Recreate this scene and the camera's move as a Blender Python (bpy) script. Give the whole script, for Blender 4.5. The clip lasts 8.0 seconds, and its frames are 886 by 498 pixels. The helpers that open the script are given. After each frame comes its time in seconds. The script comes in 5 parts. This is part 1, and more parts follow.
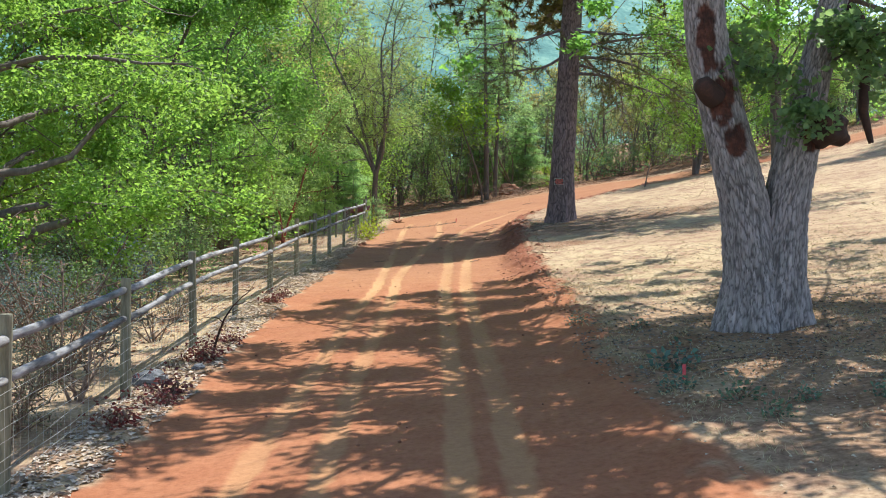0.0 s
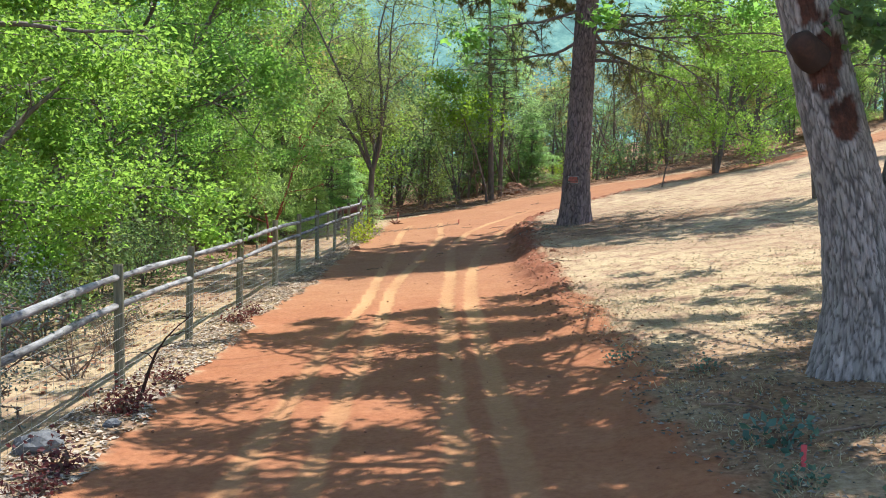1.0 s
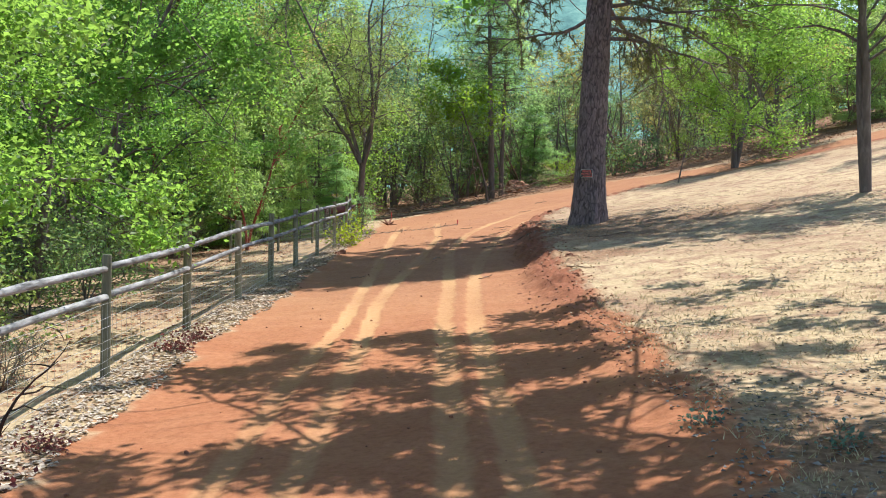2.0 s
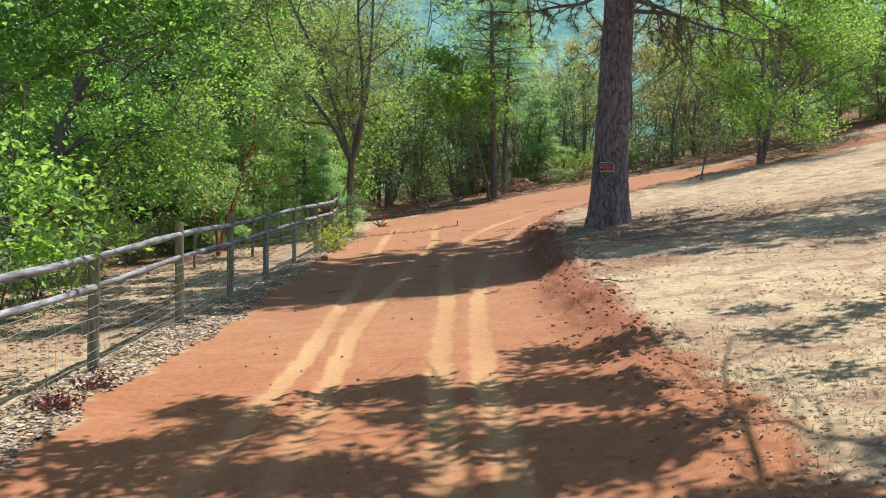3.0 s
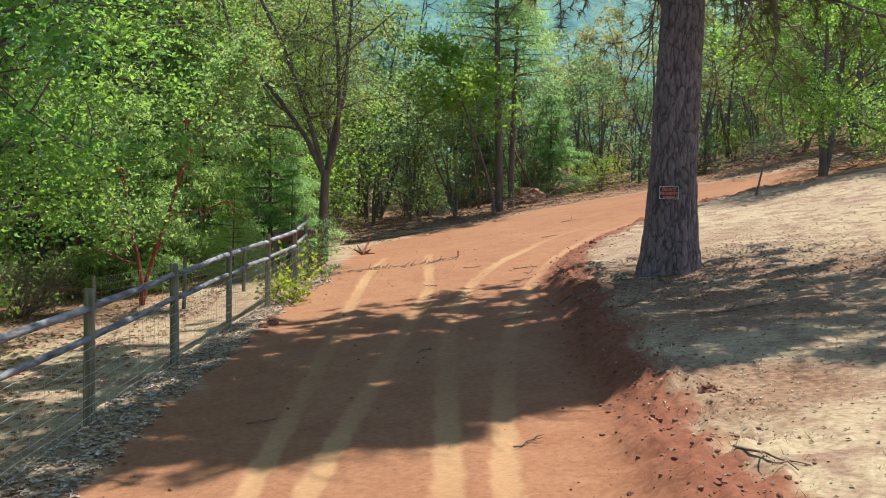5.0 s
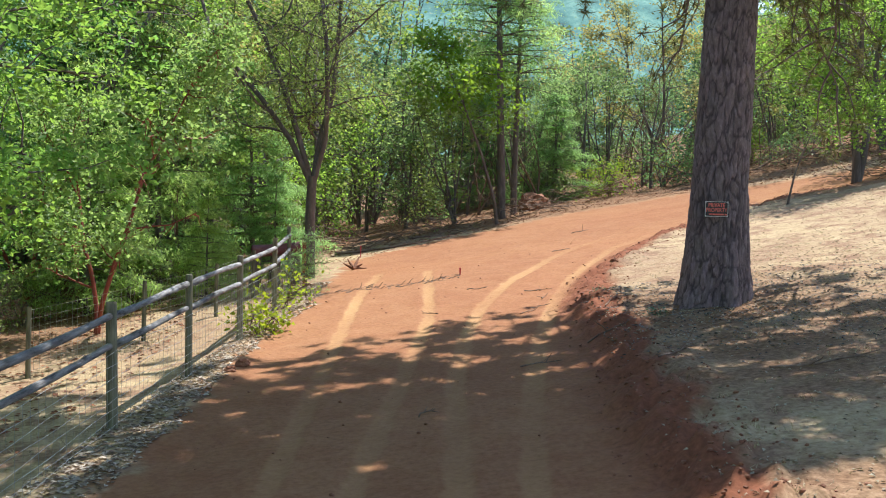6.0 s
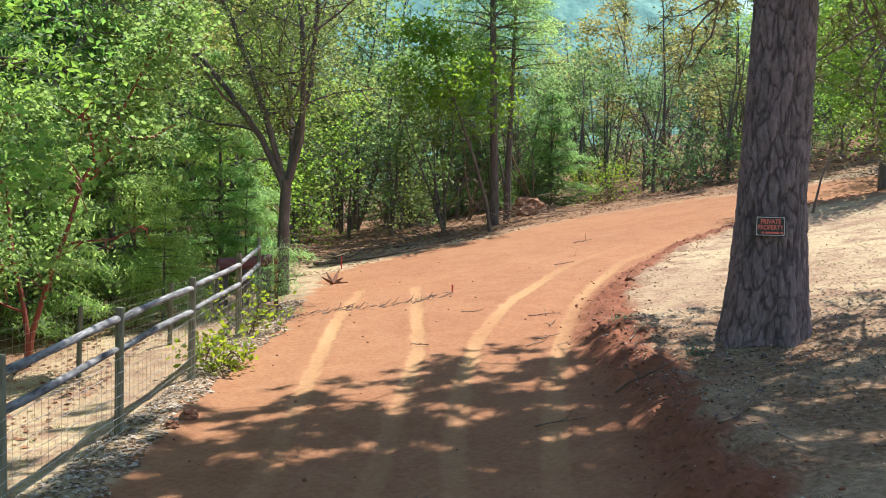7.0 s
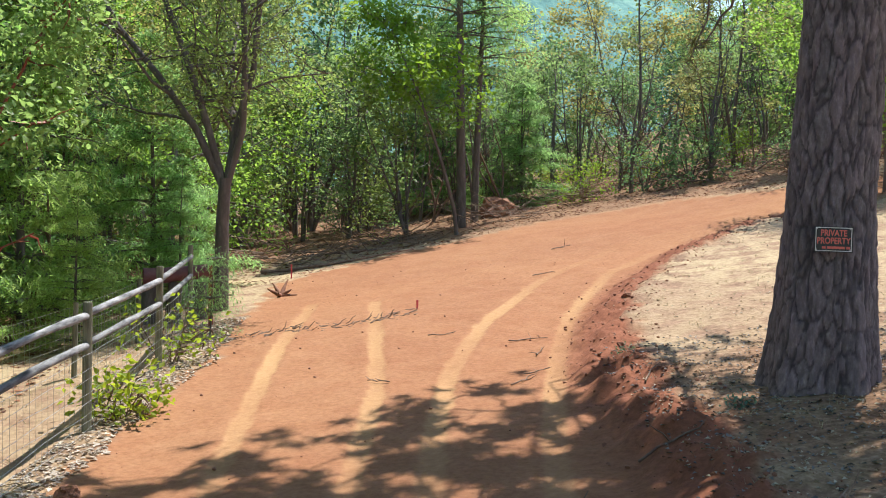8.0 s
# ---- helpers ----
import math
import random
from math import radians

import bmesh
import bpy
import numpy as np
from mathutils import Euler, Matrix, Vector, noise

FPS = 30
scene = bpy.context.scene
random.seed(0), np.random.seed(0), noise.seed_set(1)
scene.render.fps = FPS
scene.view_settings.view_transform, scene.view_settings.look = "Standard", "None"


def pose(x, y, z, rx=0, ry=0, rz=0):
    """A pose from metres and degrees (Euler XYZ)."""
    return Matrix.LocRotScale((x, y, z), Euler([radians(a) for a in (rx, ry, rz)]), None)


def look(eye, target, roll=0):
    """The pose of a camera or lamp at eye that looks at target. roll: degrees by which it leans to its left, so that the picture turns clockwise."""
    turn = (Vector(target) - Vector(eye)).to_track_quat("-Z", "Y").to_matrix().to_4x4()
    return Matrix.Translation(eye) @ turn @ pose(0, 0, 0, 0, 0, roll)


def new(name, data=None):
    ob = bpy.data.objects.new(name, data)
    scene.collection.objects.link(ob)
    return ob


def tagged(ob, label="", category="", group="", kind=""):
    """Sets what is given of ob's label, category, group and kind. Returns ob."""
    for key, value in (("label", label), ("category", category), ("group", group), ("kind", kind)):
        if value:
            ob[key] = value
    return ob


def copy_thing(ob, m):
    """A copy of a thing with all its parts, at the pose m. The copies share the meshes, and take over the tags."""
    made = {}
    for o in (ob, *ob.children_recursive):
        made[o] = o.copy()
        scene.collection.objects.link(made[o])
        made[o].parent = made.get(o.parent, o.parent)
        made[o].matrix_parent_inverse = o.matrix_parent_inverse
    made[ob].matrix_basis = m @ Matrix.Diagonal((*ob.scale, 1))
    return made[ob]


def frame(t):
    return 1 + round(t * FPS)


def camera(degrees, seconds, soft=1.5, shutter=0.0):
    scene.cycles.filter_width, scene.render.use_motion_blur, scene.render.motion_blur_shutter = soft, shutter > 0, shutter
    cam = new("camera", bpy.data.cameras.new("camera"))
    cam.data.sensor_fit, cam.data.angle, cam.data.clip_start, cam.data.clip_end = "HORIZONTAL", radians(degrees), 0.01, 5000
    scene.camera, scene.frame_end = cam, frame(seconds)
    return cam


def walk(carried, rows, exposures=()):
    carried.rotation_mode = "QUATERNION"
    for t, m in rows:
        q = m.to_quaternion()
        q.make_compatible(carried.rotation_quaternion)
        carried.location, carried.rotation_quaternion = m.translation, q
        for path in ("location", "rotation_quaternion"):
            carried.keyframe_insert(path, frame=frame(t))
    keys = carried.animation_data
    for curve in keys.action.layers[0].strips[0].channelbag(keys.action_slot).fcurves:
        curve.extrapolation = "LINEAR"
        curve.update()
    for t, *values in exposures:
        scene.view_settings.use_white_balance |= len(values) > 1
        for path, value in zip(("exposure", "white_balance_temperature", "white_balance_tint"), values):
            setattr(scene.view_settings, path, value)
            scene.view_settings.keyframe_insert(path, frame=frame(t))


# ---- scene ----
# The drone's way along the dirt drive: seconds, eye, target, roll.
cam = camera(44.0, 8.0, soft=1.0)
PATH = [
    (0, (0.036, -0.007, 2.548), (0.127, 1.99, 2.496), 0.7),
    (0.5, (0.11, 1.579, 2.574), (0.198, 3.577, 2.521), 0.8),
    (1, (0.186, 3.201, 2.593), (0.274, 5.198, 2.541), 0.9),
    (1.5, (0.269, 4.854, 2.562), (0.358, 6.851, 2.511), 0.7),
    (3, (0.554, 10.236, 2.572), (0.647, 12.234, 2.524), 0.5),
    (3.5, (0.674, 11.928, 2.794), (0.767, 13.926, 2.745), 0.5),
    (4, (0.767, 13.553, 3.026), (0.859, 15.55, 2.974), 0.4),
    (4.5, (0.836, 15.255, 3.205), (0.931, 17.252, 3.15), 0.4),
    (6, (0.851, 19.474, 3.614), (0.961, 21.471, 3.558), 0.6),
    (6.5, (0.886, 20.777, 3.747), (1.004, 22.773, 3.69), 0.6),
    (7, (0.908, 22.015, 3.801), (1.044, 24.009, 3.745), 0.8),
    (7.5, (0.933, 23.286, 3.838), (1.099, 25.278, 3.782), 0.9),
    (8, (1.052, 24.711, 3.888), (1.259, 26.699, 3.831), 0.9),
]
walk(cam, [(t, look(eye, target, roll)) for t, eye, target, roll in PATH],
     exposures=((0, 1.06), (1, 1.11), (1.5, 1.09), (3, 0.92), (3.5, 0.80), (4.5, 0.79), (6, 1.05), (7, 1.12), (8, 1.03)))

# ---- daylight: high sun ahead and to the right, clear sky ----
SUN_AZ, SUN_EL = radians(36.0), radians(64.0)
SUN_DIR = Vector((math.sin(SUN_AZ) * math.cos(SUN_EL), math.cos(SUN_AZ) * math.cos(SUN_EL), math.sin(SUN_EL)))
world = bpy.data.worlds.new("sky")
scene.world = world
world.use_nodes = True
wn = world.node_tree
sky = wn.nodes.new("ShaderNodeTexSky")
sky.sky_type, sky.sun_disc = "NISHITA", False
sky.sun_elevation, sky.sun_rotation = SUN_EL, SUN_AZ
sky.dust_density, sky.air_density = 0.4, 1.0
wn.nodes["Background"].inputs["Strength"].default_value = 0.12
wn.links.new(sky.outputs["Color"], wn.nodes["Background"].inputs["Color"])
sun_data = bpy.data.lights.new("sun", "SUN")
sun_data.energy, sun_data.angle, sun_data.color = 3.9, radians(0.45), (1.0, 0.96, 0.90)
sun = new("sun", sun_data)
sun.matrix_world = look(SUN_DIR * 60 + Vector((0, 25, 0)), (0, 25, 0))

# ---- materials ----
def shader(name):
    m = bpy.data.materials.new(name)
    m.use_nodes = True
    nt = m.node_tree
    return m, nt, nt.nodes["Principled BSDF"]


def node(nt, kind, **values):
    n = nt.nodes.new(kind)
    for key, value in values.items():
        n.inputs[key.replace("_", " ")].default_value = value
    return n


def noise_tex(nt, scale, detail=4.0, rough=0.6, stretch=(1, 1, 1), space="Object"):
    co = nt.nodes.new("ShaderNodeTexCoord")
    mp = nt.nodes.new("ShaderNodeMapping")
    mp.inputs["Scale"].default_value = stretch
    tex = node(nt, "ShaderNodeTexNoise", Scale=scale, Detail=detail, Roughness=rough)
    nt.links.new(co.outputs[space], mp.inputs["Vector"])
    nt.links.new(mp.outputs["Vector"], tex.inputs["Vector"])
    return tex.outputs["Fac"]


def ramp(nt, fac, stops):
    r = nt.nodes.new("ShaderNodeValToRGB")
    while len(r.color_ramp.elements) < len(stops):
        r.color_ramp.elements.new(0.5)
    for el, (at, col) in zip(r.color_ramp.elements, stops):
        el.position, el.color = at, (*col, 1)
    nt.links.new(fac, r.inputs["Fac"])
    return r.outputs["Color"]


def mix(nt, fac, a, b, mode="MIX"):
    n = nt.nodes.new("ShaderNodeMix")
    n.data_type, n.blend_type = "RGBA", mode
    for sock, value in ((n.inputs[0], fac), (n.inputs[6], a), (n.inputs[7], b)):
        if isinstance(value, (int, float)):
            sock.default_value = value
        elif isinstance(value, tuple):
            sock.default_value = (*value, 1)
        else:
            nt.links.new(value, sock)
    return n.outputs[2]


def relief(nt, bsdf, fac, strength, distance):
    b = node(nt, "ShaderNodeBump", Strength=strength, Distance=distance)
    nt.links.new(fac, b.inputs["Height"])
    nt.links.new(b.outputs["Normal"], bsdf.inputs["Normal"])


def attribute(nt, name):
    a = nt.nodes.new("ShaderNodeAttribute")
    a.attribute_name = name
    return a.outputs["Fac"]


def plain_mat(name, stops, scale, rough=0.85, bump=0.4, dist=0.01, stretch=(1, 1, 1), metal=0.0):
    m, nt, bsdf = shader(name)
    fac = noise_tex(nt, scale, 6, 0.65, stretch)
    col = ramp(nt, fac, stops)
    rnd = nt.nodes.new("ShaderNodeObjectInfo").outputs["Random"]
    col = mix(nt, 0.35, col, ramp(nt, rnd, [(0, (0.6, 0.6, 0.6)), (1, (1.25, 1.25, 1.25))]), "MULTIPLY")
    nt.links.new(col, bsdf.inputs["Base Color"])
    bsdf.inputs["Roughness"].default_value, bsdf.inputs["Metallic"].default_value = rough, metal
    relief(nt, bsdf, fac, bump, dist)
    return m


def leaf_mat(name, dark, light, glow, gloss=0.45, share=0.5):
    m, nt, bsdf = shader(name)
    geo = nt.nodes.new("ShaderNodeNewGeometry")
    col = ramp(nt, geo.outputs["Random Per Island"], [(0, dark), (0.6, light), (1, tuple(c * 1.25 for c in light))])
    rnd = nt.nodes.new("ShaderNodeObjectInfo").outputs["Random"]
    tint = ramp(nt, rnd, [(0, (0.58, 0.86, 1.2)), (0.5, (0.92, 0.98, 1.05)), (1, (1.18, 1.05, 0.88))])
    col = mix(nt, 0.7, col, tint, "MULTIPLY")
    nt.links.new(col, bsdf.inputs["Base Color"])
    bsdf.inputs["Roughness"].default_value = gloss + 0.1
    bsdf.inputs["Specular IOR Level"].default_value = 0.3
    tr = nt.nodes.new("ShaderNodeBsdfTranslucent")
    tcol = ramp(nt, geo.outputs["Random Per Island"], [(0, tuple(c * 0.7 for c in glow)), (1, glow)])
    nt.links.new(mix(nt, 0.7, tcol, tint, "MULTIPLY"), tr.inputs["Color"])
    ms = nt.nodes.new("ShaderNodeMixShader")
    ms.inputs[0].default_value = share
    nt.links.new(bsdf.outputs[0], ms.inputs[1])
    nt.links.new(tr.outputs[0], ms.inputs[2])
    nt.links.new(ms.outputs[0], nt.nodes["Material Output"].inputs["Surface"])
    return m


def bark_mat(name, deep, mid, pale, scale, stretch, rough=0.9):
    """Bark: the furrow attribute darkens the cracks, where the mesh has it cut in."""
    m, nt, bsdf = shader(name)
    fac = noise_tex(nt, scale, 7, 0.7, stretch)
    col = ramp(nt, fac, [(0.3, tuple((a + b) / 2 for a, b in zip(deep, mid))), (0.5, mid), (0.72, pale)])
    big = noise_tex(nt, 1.3, 3)
    col = mix(nt, big, col, mix(nt, 0.5, col, mid))
    col = mix(nt, attribute(nt, "plate"), col, mix(nt, 1.0, col, (1.4, 1.32, 1.36), "MULTIPLY"))
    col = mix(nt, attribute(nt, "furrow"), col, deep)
    burnt = ramp(nt, noise_tex(nt, 7, 6, 0.7), [(0.3, (0.016, 0.010, 0.008)), (0.52, (0.075, 0.030, 0.020)), (0.75, (0.19, 0.072, 0.048))])
    col = mix(nt, attribute(nt, "scar"), col, burnt)
    nt.links.new(col, bsdf.inputs["Base Color"])
    bsdf.inputs["Roughness"].default_value = rough
    relief(nt, bsdf, fac, 0.6, 0.02)
    return m


M_LEAF_OAK = leaf_mat("oak_leaf", (0.036, 0.090, 0.024), (0.112, 0.208, 0.048), (0.48, 0.76, 0.115), 0.4, 0.5)
M_LEAF_WOOD = leaf_mat("wood_leaf", (0.040, 0.088, 0.040), (0.118, 0.178, 0.075), (0.44, 0.60, 0.18), 0.4, 0.5)
M_LEAF_DEEP = leaf_mat("deep_wood_leaf", (0.028, 0.068, 0.034), (0.075, 0.14, 0.066), (0.27, 0.44, 0.15), 0.45, 0.38)
M_LEAF_DRY = leaf_mat("browning_leaf", (0.09, 0.115, 0.04), (0.23, 0.22, 0.085), (0.56, 0.54, 0.19), 0.6)
M_LEAF_LIGHT = leaf_mat("maple_leaf", (0.10, 0.19, 0.02), (0.18, 0.28, 0.03), (0.55, 0.66, 0.05))
M_LEAF_MADRONE = leaf_mat("madrone_leaf", (0.05, 0.125, 0.035), (0.14, 0.245, 0.09), (0.42, 0.66, 0.2), 0.35)
M_NEEDLE = leaf_mat("pine_needle", (0.06, 0.075, 0.028), (0.16, 0.155, 0.055), (0.30, 0.27, 0.08), 0.5, 0.25)
M_FIR = leaf_mat("fir_needle", (0.06, 0.14, 0.05), (0.19, 0.32, 0.10), (0.58, 0.82, 0.25), 0.5, 0.55)
M_BARK_GREY = bark_mat("grey_bark", (0.04, 0.032, 0.029), (0.125, 0.102, 0.092), (0.26, 0.225, 0.205), 9, (1, 1, 0.25))
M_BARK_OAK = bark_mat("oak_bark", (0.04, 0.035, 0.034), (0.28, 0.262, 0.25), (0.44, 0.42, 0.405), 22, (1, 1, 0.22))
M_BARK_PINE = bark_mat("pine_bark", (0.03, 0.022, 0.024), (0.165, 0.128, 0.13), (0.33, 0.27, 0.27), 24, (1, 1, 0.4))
M_BARK_RED = bark_mat("madrone_bark", (0.09, 0.016, 0.012), (0.25, 0.048, 0.03), (0.34, 0.09, 0.058), 4, (1, 1, 0.3), 0.5)
M_LOG = bark_mat("dull_red_bark", (0.05, 0.018, 0.02), (0.17, 0.06, 0.065), (0.30, 0.13, 0.13), 5, (0.3, 1, 1), 0.6)
M_SCAR = bark_mat("scarred_wood", (0.012, 0.008, 0.007), (0.045, 0.024, 0.018), (0.12, 0.052, 0.034), 6, (1, 1, 1))
M_POST = plain_mat("weathered_post", [(0.3, (0.075, 0.075, 0.048)), (0.5, (0.18, 0.178, 0.122)), (0.75, (0.30, 0.295, 0.21))], 7, stretch=(3, 3, 0.4))
M_RAIL = plain_mat("weathered_rail", [(0.34, (0.055, 0.056, 0.06)), (0.5, (0.20, 0.203, 0.21)), (0.70, (0.40, 0.405, 0.415))], 6, stretch=(3, 0.4, 3))
M_WIRE = plain_mat("galvanised_wire", [(0.2, (0.35, 0.35, 0.34)), (0.8, (0.55, 0.55, 0.54))], 30, 0.45, 0.0, metal=0.8)
M_STONE = plain_mat("grey_stone", [(0.3, (0.05, 0.056, 0.062)), (0.5, (0.12, 0.13, 0.145)), (0.75, (0.21, 0.22, 0.235))], 8, bump=0.6)
M_CLOD = plain_mat("red_clod", [(0.3, (0.16, 0.062, 0.034)), (0.5, (0.25, 0.105, 0.058)), (0.75, (0.33, 0.155, 0.085))], 9, bump=0.8)
M_TWIG = plain_mat("dead_twig", [(0.3, (0.09, 0.055, 0.036)), (0.55, (0.21, 0.14, 0.10)), (0.8, (0.34, 0.26, 0.19))], 12)
M_STRAW = leaf_mat("dry_grass", (0.30, 0.20, 0.085), (0.58, 0.45, 0.25), (0.5, 0.38, 0.18), 0.7, 0.25)
M_LITTER = leaf_mat("fallen_leaf", (0.18, 0.115, 0.08), (0.56, 0.45, 0.34), (0.4, 0.25, 0.12), 0.7, 0.15)
M_FIELD_LITTER = leaf_mat("field_leaf", (0.20, 0.13, 0.08), (0.52, 0.42, 0.28), (0.3, 0.2, 0.1), 0.7, 0.15)
M_DUFF = leaf_mat("grey_brown_duff", (0.06, 0.045, 0.035), (0.30, 0.24, 0.185), (0.2, 0.14, 0.08), 0.7, 0.1)
M_RED_LITTER = leaf_mat("fallen_red_leaf", (0.10, 0.035, 0.02), (0.30, 0.11, 0.05), (0.3, 0.1, 0.04), 0.7, 0.15)


def ground_material():
    """Red earth on the drive, straw in the field, litter in the wood."""
    m, nt, bsdf = shader("earth_and_dry_grass")
    fine, mid, wide = noise_tex(nt, 16, 8, 0.7), noise_tex(nt, 2.2, 5, 0.6), noise_tex(nt, 0.28, 3, 0.5)
    dirt = ramp(nt, fine, [(0.25, (0.215, 0.097, 0.051)), (0.5, (0.305, 0.149, 0.079)), (0.78, (0.385, 0.198, 0.108))])
    dirt = mix(nt, ramp(nt, mid, [(0.36, (0, 0, 0)), (0.66, (1, 1, 1))]), dirt, mix(nt, 1.0, dirt, (0.90, 0.83, 0.80), "MULTIPLY"))
    dirt = mix(nt, ramp(nt, wide, [(0.4, (0, 0, 0)), (0.62, (1, 1, 1))]), dirt, mix(nt, 1.0, dirt, (1.08, 1.12, 1.1), "MULTIPLY"))
    # redder near end: the tint of the oak's shade put into the dirt
    dirt = mix(nt, attribute(nt, "shade_red"), dirt, mix(nt, 1.0, dirt, (1.05, 0.92, 0.89), "MULTIPLY"))
    track = ramp(nt, fine, [(0.3, (0.41, 0.245, 0.118)), (0.7, (0.50, 0.315, 0.155))])
    dirt = mix(nt, attribute(nt, "track"), dirt, track)
    clay = ramp(nt, fine, [(0.3, (0.15, 0.056, 0.031)), (0.6, (0.26, 0.10, 0.056)), (0.8, (0.36, 0.155, 0.088))])
    dirt = mix(nt, attribute(nt, "berm"), dirt, clay)
    grass = ramp(nt, fine, [(0.26, (0.185, 0.124, 0.072)), (0.45, (0.37, 0.28, 0.168)), (0.68, (0.52, 0.42, 0.275))])
    bare = ramp(nt, fine, [(0.3, (0.14, 0.083, 0.055)), (0.7, (0.38, 0.25, 0.165))])
    grass = mix(nt, ramp(nt, mid, [(0.46, (0, 0, 0)), (0.62, (1, 1, 1))]), grass, bare)
    grass = mix(nt, ramp(nt, wide, [(0.42, (0, 0, 0)), (0.66, (0.55, 0.55, 0.55))]), grass, bare)
    litter = ramp(nt, fine, [(0.3, (0.10, 0.055, 0.032)), (0.5, (0.24, 0.145, 0.09)), (0.72, (0.45, 0.31, 0.21))])
    litter = mix(nt, mid, litter, mix(nt, 1.0, litter, (0.8, 0.7, 0.6), "MULTIPLY"))
    land = mix(nt, attribute(nt, "wood"), grass, litter)
    nt.links.new(mix(nt, attribute(nt, "road"), land, dirt), bsdf.inputs["Base Color"])
    bsdf.inputs["Roughness"].default_value = 0.95
    bsdf.inputs["Specular IOR Level"].default_value = 0.15
    relief(nt, bsdf, noise_tex(nt, 6, 9, 0.7), 0.5, 0.04)
    return m


# ---- mesh helpers ----
def mesh_np(name, verts, faces, material, smooth=False):
    """A mesh from arrays: vertices, and one array of equal-sided faces or a list of such arrays."""
    me = bpy.data.meshes.new(name)
    verts = np.asarray(verts, np.float32)
    groups = [np.asarray(f, np.int32) for f in (faces if isinstance(faces, list) else [faces]) if len(f)]
    loops = np.concatenate([g.ravel() for g in groups])
    sizes = np.concatenate([np.full(len(g), g.shape[1], np.int32) for g in groups])
    me.vertices.add(len(verts))
    me.vertices.foreach_set("co", verts.ravel())
    me.loops.add(len(loops))
    me.loops.foreach_set("vertex_index", loops)
    me.polygons.add(len(sizes))
    me.polygons.foreach_set("loop_start", np.concatenate([[0], np.cumsum(sizes)[:-1]]).astype(np.int32))
    me.polygons.foreach_set("loop_total", sizes)
    me.polygons.foreach_set("use_smooth", np.full(len(sizes), smooth))
    me.update(calc_edges=True)
    me.materials.append(material)
    return me


def float_layer(me, name, values):
    a = me.attributes.new(name, "FLOAT", "POINT")
    a.data.foreach_set("value", np.asarray(values, np.float32))


def part(name, me, parent, label=""):
    ob = new(name, me)
    ob.parent = parent
    if label:
        tagged(ob, label)
    return ob


def thing(name, at, label, category, group="", kind="", turn=0.0):
    ob = new(name)
    ob.empty_display_size = 0.2
    ob.matrix_basis = pose(*at, 0, 0, turn)
    return tagged(ob, label, category, group, kind)


class Heap:
    """Gathers pieces of one mesh."""

    def __init__(self):
        self.v, self.f, self.n = [], {}, 0

    def add(self, verts, faces):
        faces = np.asarray(faces)
        self.f.setdefault(faces.shape[1], []).append(faces + self.n)
        self.v.append(np.asarray(verts))
        self.n += len(verts)

    def mesh(self, name, material, smooth=False):
        return mesh_np(name, np.concatenate(self.v), [np.concatenate(f) for f in self.f.values()], material, smooth)


def tube(points, radii, sides=7, cap=True):
    """A tapered tube along a line of points."""
    p = np.asarray(points, float)
    r = np.asarray(radii, float)
    d = np.gradient(p, axis=0)
    d /= np.linalg.norm(d, axis=1)[:, None] + 1e-9
    ref = np.array([1.0, 0, 0]) if abs(d[0, 0]) < 0.8 else np.array([0, 1.0, 0])
    a = np.cross(d, ref)
    a /= np.linalg.norm(a, axis=1)[:, None] + 1e-9
    b = np.cross(d, a)
    ang = np.linspace(0, 2 * np.pi, sides, endpoint=False)
    ring = a[:, None] * np.cos(ang)[None, :, None] + b[:, None] * np.sin(ang)[None, :, None]
    v = (p[:, None] + ring * r[:, None, None]).reshape(-1, 3)
    i, j = np.meshgrid(np.arange(len(p) - 1), np.arange(sides), indexing="ij")
    k = (j + 1) % sides
    f = np.stack([i * sides + j, i * sides + k, (i + 1) * sides + k, (i + 1) * sides + j], -1).reshape(-1, 4)
    return v, f


def leaves(rng, centres, length, width, up=0.35, fold=0.15, lobed=False):
    """Folded leaves at the given centres, turned at random with a bias to lie flat; lobed ones have a waist."""
    n = len(centres)
    axis = rng.normal(size=(n, 3)) * [1, 1, 0.6]
    axis /= np.linalg.norm(axis, axis=1)[:, None]
    nor = rng.normal(size=(n, 3)) + [0, 0, up * 3]
    side = np.cross(axis, nor)
    side /= np.linalg.norm(side, axis=1)[:, None] + 1e-9
    nor = np.cross(side, axis)
    size = rng.uniform(0.65, 1.3, n)[:, None]
    l, w = length * size, width * size
    c = np.asarray(centres)
    if lobed:
        lift = nor * w * fold
        v = np.stack([c - axis * l * 0.5, c + side * w * 0.3 + lift - axis * l * 0.22, c + side * w * 0.55 + lift + axis * l * 0.16, c + axis * l * 0.5 - lift,
                      c - side * w * 0.55 + lift + axis * l * 0.16, c - side * w * 0.3 + lift - axis * l * 0.22], 1)
        return v.reshape(-1, 3), np.arange(6 * n).reshape(n, 6)
    v = np.stack([c - axis * l / 2, c + side * w / 2 + nor * w * fold + axis * l * 0.08, c + axis * l / 2, c - side * w / 2 + nor * w * fold + axis * l * 0.08], 1)
    return v.reshape(-1, 3), np.arange(4 * n).reshape(n, 4)


